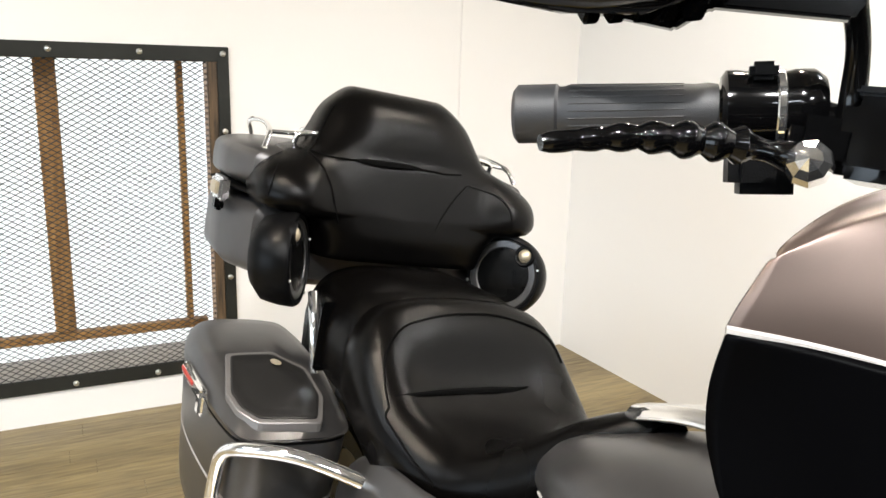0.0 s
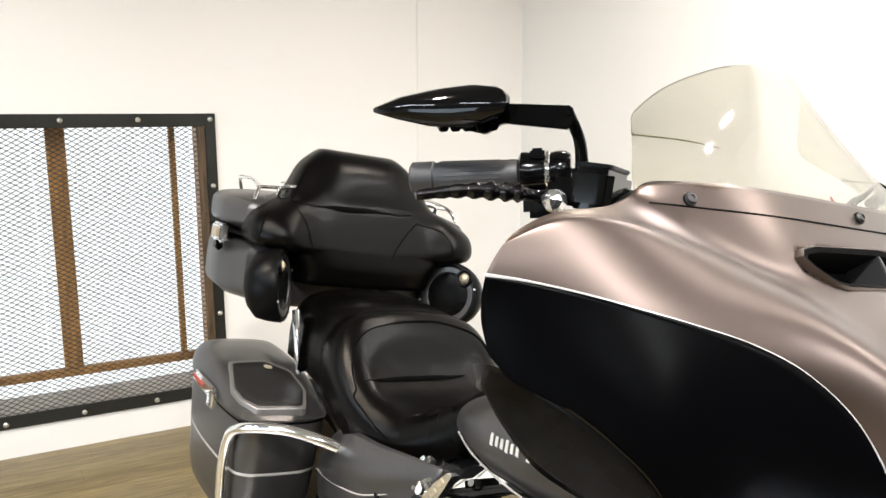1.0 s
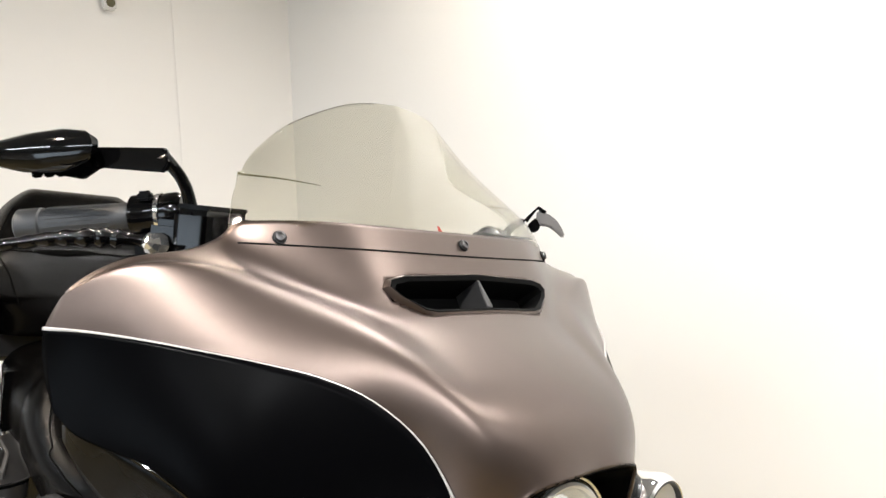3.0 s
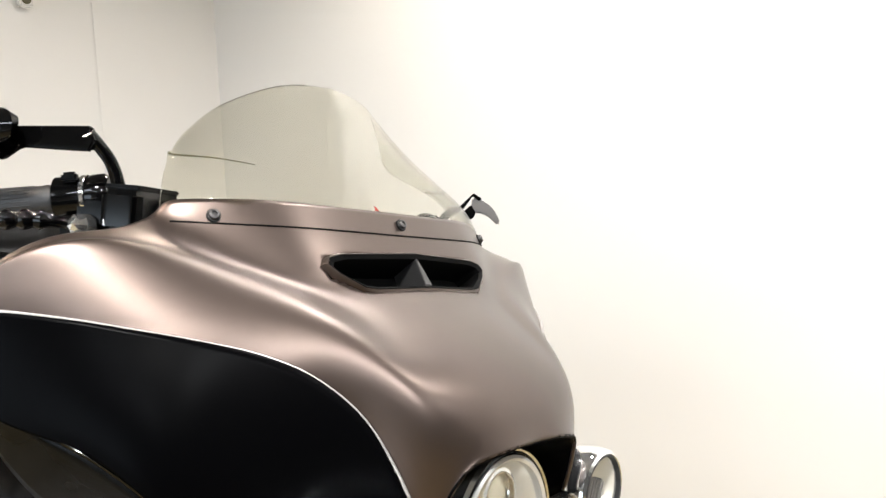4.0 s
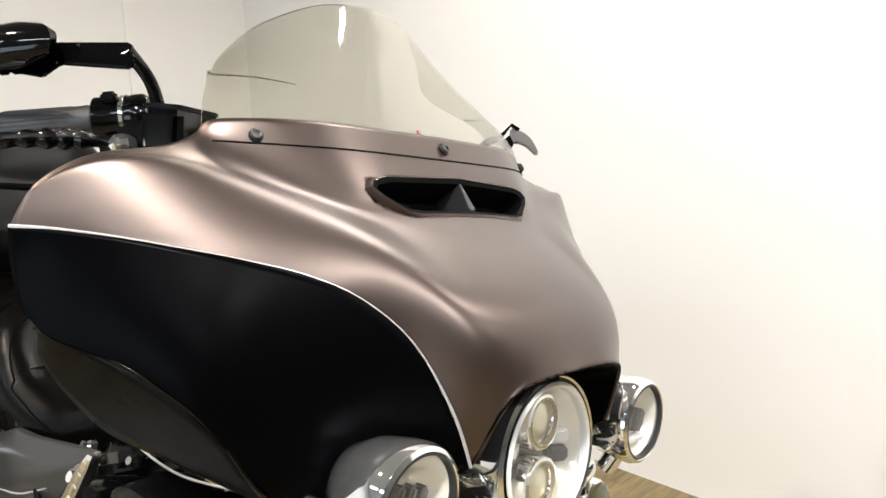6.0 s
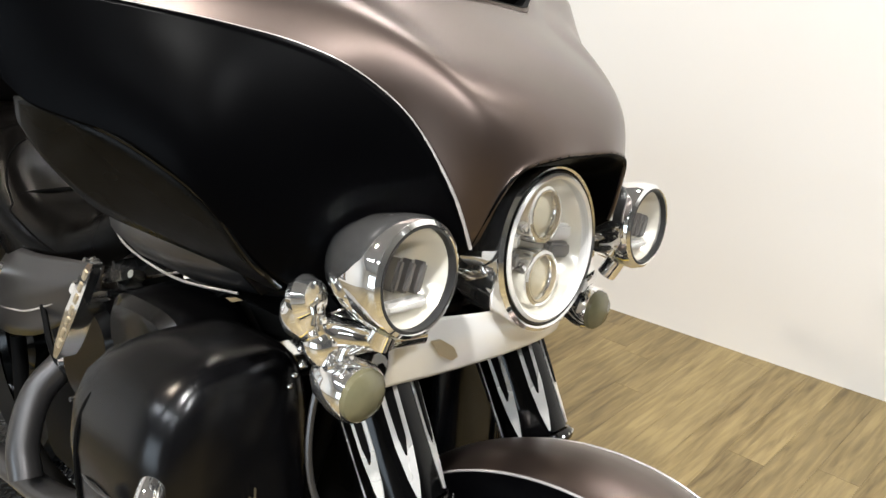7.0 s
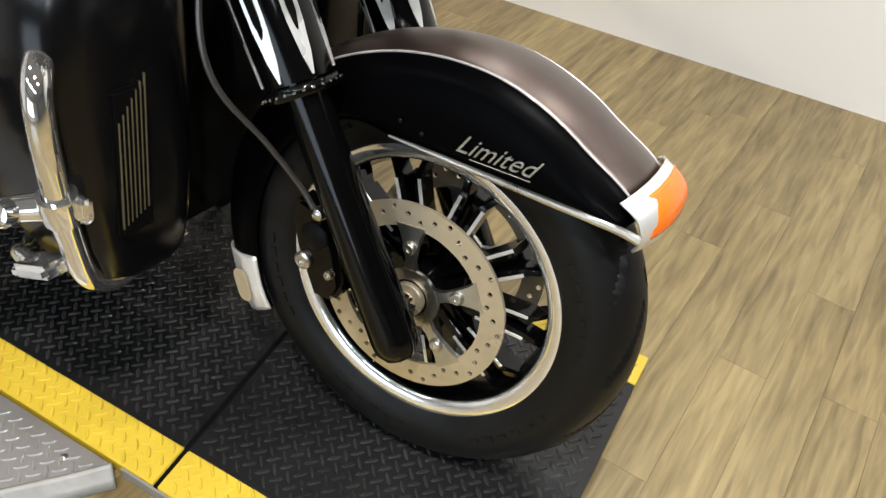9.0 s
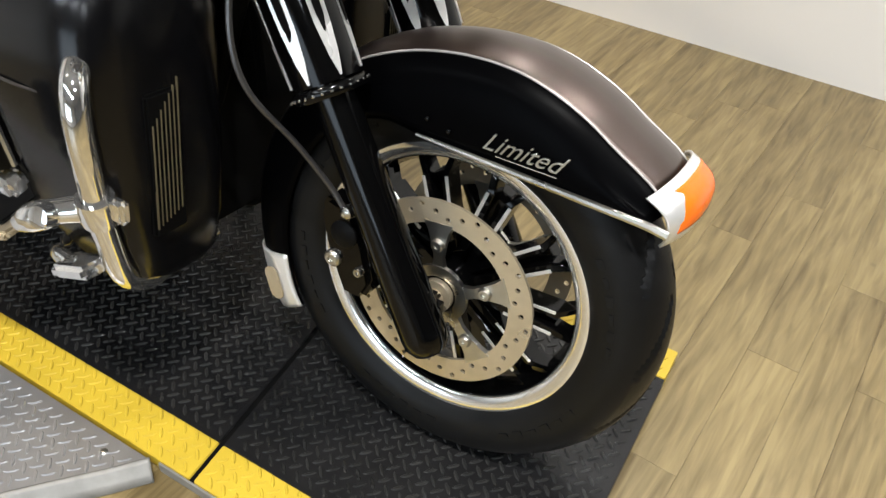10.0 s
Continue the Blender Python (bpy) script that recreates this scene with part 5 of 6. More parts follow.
# rider seat with stitched pleats
SEAT = [(-1.44, [(0, 0.905), (0.10, 0.900), (0.165, 0.878), (0.198, 0.825), (0.20, 0.75)]), (-1.385, [(0, 0.918), (0.10, 0.912), (0.178, 0.885), (0.215, 0.82), (0.215, 0.73)]), (-1.335, [(0, 0.880), (0.10, 0.878), (0.182, 0.860), (0.222, 0.80), (0.215, 0.71)]),
        (-1.28, [(0, 0.800), (0.10, 0.806), (0.18, 0.815), (0.222, 0.765), (0.21, 0.68)]), (-1.21, [(0, 0.757), (0.10, 0.762), (0.172, 0.768), (0.212, 0.73), (0.20, 0.655)]), (-1.10, [(0, 0.762), (0.08, 0.760), (0.148, 0.740), (0.178, 0.698), (0.17, 0.645)]),
        (-1.01, [(0, 0.818), (0.06, 0.812), (0.110, 0.788), (0.135, 0.742), (0.13, 0.68)]), (-0.93, [(0, 0.876), (0.05, 0.870), (0.085, 0.845), (0.100, 0.80), (0.09, 0.74)]), (-0.865, [(0, 0.908), (0.03, 0.904), (0.050, 0.885), (0.056, 0.85), (0.05, 0.80)]), (-0.835, [(0, 0.905), (0.02, 0.901), (0.030, 0.885), (0.034, 0.85), (0.03, 0.80)])]
seat = half_sheet("rider_seat", SEAT, LEATHER, bike, "black vinyl rider seat with stitched seams", 5, 5, 0.01)

stitched_rear, REAR = REAR, None


def seam(points, parent, r=0.0017, name="seam", label=""):
    """A dark line laid on a cushion, for seams and for the shade in creases."""
    part(name, tube([(x + 0.0008, y, z + 0.0008) for x, y, z in points], r, 6, 3), STITCH_SHADE, parent, label)


seam([(-1.241, -0.162, 0.772), (-1.267, -0.159, 0.793), (-1.29, -0.153, 0.815), (-1.314, -0.141, 0.843), (-1.329, -0.124, 0.864), (-1.341, -0.1, 0.879), (-1.346, -0.073, 0.889), (-1.351, 0.0, 0.902), (-1.351, 0.05, 0.905), (-1.349, 0.102, 0.904), (-1.339, 0.167, 0.892), (-1.33, 0.206, 0.878), (-1.314, 0.228, 0.857), (-1.287, 0.234, 0.83)], seat)
seam([(-1.241, -0.162, 0.772), (-1.236, -0.169, 0.76), (-1.221, -0.168, 0.751), (-1.195, -0.164, 0.74), (-1.165, -0.159, 0.726), (-1.13, -0.152, 0.712), (-1.099, -0.144, 0.701)], seat)
seam([(-0.962, -0.021, 0.829), (-0.96, -0.044, 0.813), (-0.966, -0.06, 0.791), (-0.974, -0.07, 0.774), (-0.998, -0.072, 0.774), (-1.028, -0.07, 0.772)], seat)
# thick dull band: the pleat's shade as a dark shape
seam([(-1.251, -0.149, 0.788), (-1.247, -0.108, 0.791), (-1.256, -0.057, 0.789), (-1.259, -0.008, 0.789), (-1.26, 0.029, 0.789), (-1.258, 0.066, 0.79), (-1.256, 0.103, 0.791), (-1.256, 0.135, 0.795)], seat, [0.001, 0.003, 0.005, 0.006, 0.006, 0.006, 0.004, 0.001], "crease", "dark band for the shade in a pleat")
REAR = stitched_rear

half_sheet("passenger_seat", [(-1.405, [(0, 0.832), (0.10, 0.832), (0.17, 0.812), (0.195, 0.772), (0.20, 0.712)]), (-1.425, [(0, 0.897), (0.10, 0.892), (0.165, 0.867), (0.198, 0.812), (0.20, 0.722)]), (-1.48, [(0, 0.917), (0.10, 0.914), (0.175, 0.887), (0.205, 0.822), (0.205, 0.732)]), (-1.56, [(0, 0.917), (0.10, 0.915), (0.175, 0.890), (0.205, 0.832), (0.205, 0.742)]), (-1.66, [(0, 0.917), (0.10, 0.915), (0.17, 0.890), (0.20, 0.832), (0.20, 0.742)])], LEATHER, bike, "black vinyl passenger seat", 5, 4, 0.01)
part("seat_strap", tube([(-1.425, -0.203, 0.75), (-1.432, -0.198, 0.83), (-1.437, -0.15, 0.885), (-1.44, 0, 0.905), (-1.437, 0.15, 0.885), (-1.432, 0.198, 0.83), (-1.425, 0.203, 0.75)], 0.008, 8, 6), LEATHER, bike)

# wrap-round backrest
BACK = [  # sections upwards: z, [(y, x)...] out from the middle
    (0.935, [(0, -1.600), (0.08, -1.600), (0.14, -1.602), (0.175, -1.615), (0.190, -1.65), (0.195, -1.70)]),
    (0.985, [(0, -1.588), (0.08, -1.588), (0.145, -1.590), (0.185, -1.605), (0.205, -1.64), (0.21, -1.70)]),
    (1.022, [(0, -1.587), (0.09, -1.587), (0.165, -1.587), (0.215, -1.595), (0.250, -1.64), (0.255, -1.70)]),
    (1.036, [(0, -1.588), (0.09, -1.587), (0.18, -1.580), (0.255, -1.562), (0.312, -1.610), (0.320, -1.70)]),
    (1.070, [(0, -1.592), (0.09, -1.592), (0.18, -1.584), (0.255, -1.556), (0.318, -1.602), (0.326, -1.70)]),
    (1.100, [(0, -1.597), (0.09, -1.597), (0.18, -1.593), (0.250, -1.578), (0.305, -1.618), (0.314, -1.70)]),
    (1.128, [(0, -1.603), (0.09, -1.603), (0.175, -1.605), (0.230, -1.612), (0.262, -1.65), (0.280, -1.72)]),
    (1.150, [(0, -1.612), (0.09, -1.610), (0.165, -1.615), (0.195, -1.635), (0.215, -1.67), (0.22, -1.73)]),
    (1.185, [(0, -1.612), (0.09, -1.612), (0.145, -1.625), (0.175, -1.65), (0.188, -1.685), (0.19, -1.735)]),
    (1.235, [(0, -1.632), (0.08, -1.635), (0.125, -1.65), (0.15, -1.672), (0.162, -1.70), (0.163, -1.745)]),
    (1.268, [(0, -1.672), (0.07, -1.675), (0.105, -1.685), (0.122, -1.70), (0.13, -1.72), (0.13, -1.75)]),
    (1.284, [(0, -1.715), (0.06, -1.717), (0.085, -1.722), (0.10, -1.727), (0.105, -1.735), (0.105, -1.755)]),
    (1.280, [(0, -1.76), (0.06, -1.76), (0.085, -1.762), (0.10, -1.762), (0.105, -1.763), (0.105, -1.765)])]


def set_back(z):
    """How far the backrest stands further back at a height."""
    return -0.05 - 0.05 * max(0.0, min(1.0, (z - 1.0) / 0.2))


def wider(y, z):
    return y * (1 + 0.03 * max(0.0, min(1.0, (z - 1.13) / 0.05)))


bm = mirrored(sheet([[(x + set_back(z), wider(y, z), z + 0.0) for y, x in row] for z, row in BACK], 4, 4))
back = thick(part("backrest", bm, LEATHER, bike, "black vinyl wrap-round passenger backrest"), 0.012, -1)
stitched_rear, REAR = REAR, None
seam([(-1.712, -0.172, 1.146), (-1.694, -0.151, 1.141), (-1.688, -0.127, 1.139), (-1.684, -0.096, 1.139), (-1.68, -0.031, 1.138), (-1.678, 0.038, 1.14), (-1.674, 0.109, 1.139), (-1.672, 0.145, 1.138), (-1.674, 0.179, 1.142)], back)
seam([(-1.784, -0.105, 1.243), (-1.776, -0.118, 1.222), (-1.765, -0.131, 1.196), (-1.752, -0.145, 1.171), (-1.722, -0.169, 1.148)], back, 0.0013)
seam([(-1.661, 0.192, 1.12), (-1.651, 0.165, 1.096), (-1.642, 0.142, 1.07), (-1.632, 0.12, 1.041), (-1.626, 0.107, 1.016)], back, 0.0013)
seam([(-1.661, 0.192, 1.12), (-1.655, 0.233, 1.114), (-1.64, 0.266, 1.106), (-1.619, 0.282, 1.089), (-1.603, 0.288, 1.066), (-1.599, 0.293, 1.034)], back, 0.0013)
seam([(-1.712, -0.176, 1.143), (-1.68, -0.167, 1.129), (-1.657, -0.154, 1.108), (-1.64, -0.143, 1.077), (-1.632, -0.134, 1.044), (-1.638, -0.118, 1.009)], back, 0.0013)
seam([(-1.688, -0.246, 1.107), (-1.666, -0.259, 1.081), (-1.663, -0.265, 1.052), (-1.68, -0.26, 1.027)], back, 0.0013)
# the dimple's shade, again as a dull dark band
seam([(-1.684, -0.085, 1.139), (-1.682, -0.06, 1.139), (-1.68, -0.031, 1.138), (-1.678, 0.003, 1.139), (-1.678, 0.038, 1.14), (-1.677, 0.073, 1.141)], back, [0.0015, 0.006, 0.008, 0.008, 0.007, 0.0015], "crease", "dark band for the shade in a dimple")
REAR = stitched_rear

# top case behind the backrest
base_rear, REAR = REAR, REAR @ pose(-0.05, 0, 0)
case = part("top_case", loft([super_ring(x, 0, z, w, h, 5.5, 48) for x, z, w, h in ((-1.66, 0.945, 0.27, 0.075), (-1.68, 0.945, 0.325, 0.09), (-1.80, 0.945, 0.36, 0.095), (-1.98, 0.945, 0.35, 0.095), (-2.06, 0.95, 0.31, 0.08), (-2.08, 0.955, 0.25, 0.06))]), GREY_PAINT, bike, "satin charcoal top case body")
part("case_lid", loft([super_ring(x, 0, z, w, h, 4.5, 48) for x, z, w, h in ((-1.665, 1.085, 0.29, 0.04), (-1.69, 1.09, 0.335, 0.052), (-1.80, 1.093, 0.362, 0.058), (-1.98, 1.093, 0.352, 0.058), (-2.06, 1.08, 0.31, 0.045), (-2.08, 1.075, 0.25, 0.03))]), GREY_PAINT, case, "satin charcoal lid")
part("lid_joint", loft([super_ring(x, 0, 1.037, w, 0.006, 4, 40) for x, w in ((-1.67, 0.27), (-1.69, 0.33), (-1.80, 0.363), (-1.98, 0.353), (-2.06, 0.31))]), DULL, case)
for s in (-1, 1):
    la = part("case_latch", rbox((0.085, 0.022, 0.05), pose(-1.79, s * 0.372, 1.032), 0.006), CHROME, case, "chrome latch")
    part("latch_plate", rbox((0.05, 0.006, 0.026), pose(-1.79, s * 0.385, 1.032), 0.002), STEEL, la)
    part("latch_hook", rbox((0.03, 0.02, 0.03), pose(-1.79, s * 0.372, 0.998), 0.005), GLOSS_BLACK, la)
    # speaker pod
    at = to((-1.575, s * 0.252 - 0.006, 0.930), (0.52, -s * 0.84, 0.12))
    pod = part("speaker_pod", lathe([(0.06, -0.08), (0.085, -0.06), (0.093, -0.03), (0.096, 0.0), (0.092, 0.008), (0.086, 0.009), (0.083, 0.004)], at, 48), PLASTIC, bike, "black speaker pod")
    part("speaker_ring", lathe([(0.083, 0.003), (0.080, 0.007), (0.066, 0.006), (0.063, 0.002)], at, 48), GREY_PAINT, pod)
    part("speaker_mesh", lathe([(0.064, 0.003), (0.05, 0.006), (0.03, 0.008), (0, 0.0085)], at, 40), SMOKED, pod, "dark grey speaker mesh")
    tw = at @ Matrix.Translation((-s * 0.0 + 0.045 * (1 if s > 0 else 1) * (-1 if s > 0 else 1) * -1, 0.055, 0.004))
    tweet = part("tweeter", lathe([(0.024, -0.02), (0.025, 0.006), (0.022, 0.011), (0.018, 0.010), (0.016, 0.006)], tw, 28), PLASTIC, pod)
    part("tweeter_dome", lathe([(0.016, 0.006), (0.012, 0.011), (0.006, 0.014), (0, 0.0148)], tw, 20), STEEL, tweet)
    for k in (20, 130, 200, 300):
        a = radians(k)
        part("screw", lathe([(0.004, 0.0), (0.003, 0.003), (0, 0.003)], at @ Matrix.Translation((0.088 * math.cos(a), 0.088 * math.sin(a), 0.0085)), 8), BOLT, pod)
rack = part("luggage_rack", tube([(-1.72, -0.25, 1.152), (-1.71, -0.22, 1.178), (-1.72, 0, 1.182), (-1.71, 0.22, 1.178), (-1.72, 0.25, 1.152)], 0.006, 10, 6), CHROME, bike, "chrome luggage rack")
for s in (-1, 1):
    part("rack_rail", tube([(-1.70, s * 0.315, 1.135), (-1.73, s * 0.30, 1.168), (-1.85, s * 0.28, 1.185), (-2.0, s * 0.27, 1.180), (-2.05, s * 0.25, 1.145)], 0.006, 10, 5), CHROME, rack)
    part("rack_rail", tube([(-1.72, s * 0.12, 1.182), (-1.9, s * 0.13, 1.188), (-2.03, s * 0.13, 1.178)], 0.0055, 10, 4), CHROME, rack)
    part("rack_bar", tube([(-1.74, s * 0.295, 1.168), (-1.74, s * 0.15, 1.178), (-1.74, 0, 1.183)], 0.005, 10, 4), CHROME, rack)

REAR = base_rear @ pose(-0.04, -0.012, 0)
# saddlebags: tub, lid with sunk panel, latch, guard rail
TUB = [(-1.335, -0.30), (-1.345, -0.365), (-1.40, -0.392), (-1.62, -0.402), (-1.80, -0.388), (-1.90, -0.345), (-1.925, -0.26), (-1.915, -0.18), (-1.86, -0.145), (-1.60, -0.145), (-1.40, -0.165), (-1.345, -0.21)]
INLAY_CUT = [(-1.612, -0.352), (-1.622, -0.255), (-1.552, -0.200), (-1.443, -0.200), (-1.354, -0.232), (-1.360, -0.350), (-1.400, -0.376), (-1.460, -0.384)]


def ring_at(outline, z, k, cx=-1.62, cy=-0.27, n=5):
    pts = spline([(x, y, 0) for x, y in outline] + [(*outline[0], 0)], n)[:-1]
    return [(cx + (p.x - cx) * k, cy + (p.y - cy) * k, z) for p in pts]


def inlay_ring(outline, z, k, cx=-1.48, cy=-0.29):
    """A straight-sided outline with small rounded corners, scaled about a middle."""
    out = []
    for p, q, r in zip(outline[-1:] + outline[:-1], outline, outline[1:] + outline[:1]):
        p, q, r = Vector(p), Vector(q), Vector(r)
        a, b = q + (p - q).normalized() * 0.010, q + (r - q).normalized() * 0.010
        out += [a, a.lerp(q, 0.5).lerp(q.lerp(b, 0.5), 0.5), b]
    return [(cx + (v.x - cx) * k, cy + (v.y - cy) * k, z) for v in out]


def saddlebag(s):
    def put(name, bm, mat, parent, label="", smooth=True):
        return part(name, bm if s < 0 else flip(bm), mat, parent, label, smooth)
    tub = put("saddlebag", loft([ring_at(TUB, z, k) for z, k in ((0.385, 0.80), (0.395, 0.86), (0.43, 0.90), (0.53, 0.945), (0.62, 0.985), (0.645, 0.99))]), GREY_PAINT, bike, "satin charcoal saddlebag tub")
    put("tub_seam", loft([ring_at(TUB, z, k) for z, k in ((0.520, 0.9425), (0.5235, 0.9475), (0.527, 0.9445))], cap=False), PIN, tub, "thin silver line round the bag")
    put("lid_gasket", loft([ring_at(TUB, z, 0.985) for z in (0.640, 0.655)]), DULL, tub)
    def slant(bm):
        for v in bm.verts:
            v.co.z -= 0.17 * max(0.0, v.co.x + 1.62) * max(0.0, min(1.0, (v.co.z - 0.66) / 0.04))
        return bm
    lid = put("saddlebag_lid", slant(loft([ring_at(TUB, z, k) for z, k in ((0.652, 0.995), (0.657, 1.012), (0.676, 1.015), (0.694, 0.985), (0.708, 0.93), (0.717, 0.86), (0.720, 0.70), (0.721, 0.4))])), GREY_PAINT, tub, "satin charcoal lid")
    border = slant(loft([inlay_ring(INLAY_CUT, z, k) for z, k in ((0.705, 1.0), (0.7225, 1.0), (0.7245, 0.985), (0.7245, 0.93))]))
    border = put("lid_border", border, BORDER, lid, "grey border stripe", False)
    panel_ = put("lid_panel", slant(loft([inlay_ring(INLAY_CUT, z, k) for z, k in ((0.715, 0.90), (0.7262, 0.90), (0.7272, 0.885), (0.7272, 0.84), (0.7255, 0.80), (0.727, 0.60), (0.7278, 0.3))])), INLAY, lid, "black inlaid lid panel")
    put("lid_badge", prism(oval(0.018, 0.010), 0.002, pose(-1.565, -0.262, 0.720), 0.0006), STEEL, lid, "small oval badge")
    latch = put("bag_latch", rbox((0.17, 0.016, 0.030), pose(-1.60, -0.408, 0.668, 0, 0, 0), 0.005), CHROME, lid, "chrome bar latch")
    put("latch_inset", rbox((0.10, 0.003, 0.008), pose(-1.63, -0.4165, 0.670), 0.001), RED, latch, "dark red inset")
    put("latch_end", rbox((0.035, 0.024, 0.046), pose(-1.515, -0.408, 0.655), 0.008), CHROME, latch)
    put("hinge", rbox((0.06, 0.012, 0.028), pose(-1.47, -0.150, 0.690), 0.005), CHROME, lid, "chrome hinge")
    g = put("bag_guard", tube([(-1.17, -0.16, 0.62), (-1.20, -0.225, 0.645), (-1.26, -0.305, 0.660), (-1.325, -0.375, 0.648), (-1.372, -0.398, 0.622), (-1.392, -0.402, 0.57), (-1.40, -0.40, 0.50), (-1.41, -0.38, 0.38), (-1.42, -0.30, 0.34)], 0.0125, 14, 6), CHROME, bike, "chrome saddlebag guard rail")
    return tub


saddlebag(-1)
saddlebag(1)

REAR = base_rear
# side covers and struts
for s in (-1, 1):
    rows = [[(-1.38, 0.18, 0.60), (-1.30, 0.195, 0.655), (-1.20, 0.205, 0.69), (-1.08, 0.205, 0.705), (-0.95, 0.195, 0.725), (-0.88, 0.18, 0.73)], [(-1.38, 0.20, 0.555), (-1.30, 0.222, 0.60), (-1.20, 0.235, 0.63), (-1.08, 0.232, 0.645), (-0.95, 0.21, 0.68), (-0.88, 0.185, 0.705)], [(-1.36, 0.20, 0.48), (-1.28, 0.22, 0.50), (-1.18, 0.225, 0.52), (-1.08, 0.215, 0.55), (-0.97, 0.195, 0.61), (-0.90, 0.175, 0.66)]]
    bm = sheet(rows, 5, 5)
    cov = thick(part("side_cover", bm if s > 0 else flip(bm), GREY_PAINT, bike, "satin charcoal side cover"), 0.006, 0)
    part("pinstripe", tube([(-1.37, s * 0.208, 0.54), (-1.28, s * 0.226, 0.555), (-1.18, s * 0.234, 0.575), (-1.08, s * 0.231, 0.60), (-0.96, s * 0.208, 0.655)], 0.002, 6, 4), PIN, cov)
    part("case_strut", tube([(-1.55, s * 0.21, 0.72), (-1.56, s * 0.22, 0.80), (-1.60, s * 0.22, 0.87)], 0.011, 10, 3), CHROME, bike, "chrome top case strut")
    part("strut_plate", rbox((0.012, 0.05, 0.14), pose(-1.53, s * 0.20, 0.80), 0.004), GLOSS_BLACK, bike)

# rear fender and wheel between the bags
part("rear_fender", loft([[(-1.62 + r * math.cos(a), y, 0.31 + r * math.sin(a)) for y, r in ((-0.11, 0.30), (-0.115, 0.36), (-0.07, 0.385), (0, 0.392), (0.07, 0.385), (0.115, 0.36), (0.11, 0.30))] for a in [radians(k) for k in range(20, 206, 8)]], cap=False, closed=False), GREY_PAINT, bike, "satin charcoal rear fender")
rw = part("rear_wheel", lathe([(0.02, -0.08), (0.06, -0.06), (0.06, 0.06), (0.02, 0.08)], pose(-1.62, 0, 0.31, 90, 0, 0), 24), GLOSS_BLACK, bike)
part("tyre", lathe([(0.20, -0.07), (0.26, -0.09), (0.295, -0.075), (0.31, 0), (0.295, 0.075), (0.26, 0.09), (0.20, 0.07)], pose(-1.62, 0, 0.31, 90, 0, 0), 64), RUBBER, rw)
part("rim", lathe([(0.205, -0.068), (0.19, -0.05), (0.06, -0.03), (0.06, 0.03), (0.19, 0.05), (0.205, 0.068)], pose(-1.62, 0, 0.31, 90, 0, 0), 64), GLOSS_BLACK, rw)
part("side_stand", tube([(-0.75, 0.16, 0.25), (-0.72, 0.24, 0.10), (-0.70, 0.30, 0.06)], 0.013, 10, 3), GLOSS_BLACK, bike, "black side stand")
REAR = None

# ---- engine, lower fairings, guards ----
part("frame", tube([(-0.33, 0, 0.86), (-0.37, -0.06, 0.70), (-0.44, -0.10, 0.40), (-0.52, -0.11, 0.20), (-0.9, -0.12, 0.17), (-1.3, -0.12, 0.20), (-1.36, -0.12, 0.45)], 0.017, 10, 5), DULL, bike, "black frame tube")
part("frame", tube([(-0.33, 0, 0.86), (-0.37, 0.06, 0.70), (-0.44, 0.10, 0.40), (-0.52, 0.11, 0.20), (-0.9, 0.12, 0.17), (-1.3, 0.12, 0.20), (-1.36, 0.12, 0.45)], 0.017, 10, 5), DULL, bike, "black frame tube")
part("backbone", rbox((0.60, 0.09, 0.08), pose(-0.66, 0, 0.745), 0.02), DULL, bike)
part("crankcase", loft([super_ring(x, 0, z, w, h, 3, 28) for x, z, w, h in ((-0.56, 0.33, 0.10, 0.08), (-0.60, 0.34, 0.15, 0.12), (-0.85, 0.35, 0.17, 0.14), (-1.1, 0.36, 0.17, 0.13), (-1.25, 0.36, 0.12, 0.10))]), DULL, bike, "black crankcase")
for x0, lean_, nm in ((-0.70, 22, 0), (-0.94, -22, 1)):
    at = pose(x0, 0, 0.46, 0, lean_, 0)
    cyl = part("cylinder", lathe([(0.07, 0), (0.07, 0.20)], at, 28), DULL, bike, "black finned cylinder")
    for k in range(9):
        part("fin", lathe([(0.068, 0.02 + 0.018 * k), (0.098, 0.021 + 0.018 * k), (0.1, 0.0235 + 0.018 * k), (0.098, 0.026 + 0.018 * k), (0.068, 0.027 + 0.018 * k)], at, 28), GLOSS_BLACK if k % 2 else PLASTIC, cyl)
    part("rocker_cover", rbox((0.15, 0.22, 0.06), at @ pose(0, 0, 0.215), 0.02), CHROME, cyl, "chrome rocker cover")
    part("rocker_base", rbox((0.16, 0.235, 0.022), at @ pose(0, 0, 0.176), 0.006), GLOSS_BLACK, cyl)
    for u in (-0.055, 0.055):
        part("bolt", lathe([(0.008, 0), (0.008, 0.008), (0.005, 0.011), (0, 0.011)], at @ pose(u, -0.108, 0.215, 90, 0, 0), 10), CHROME, cyl)
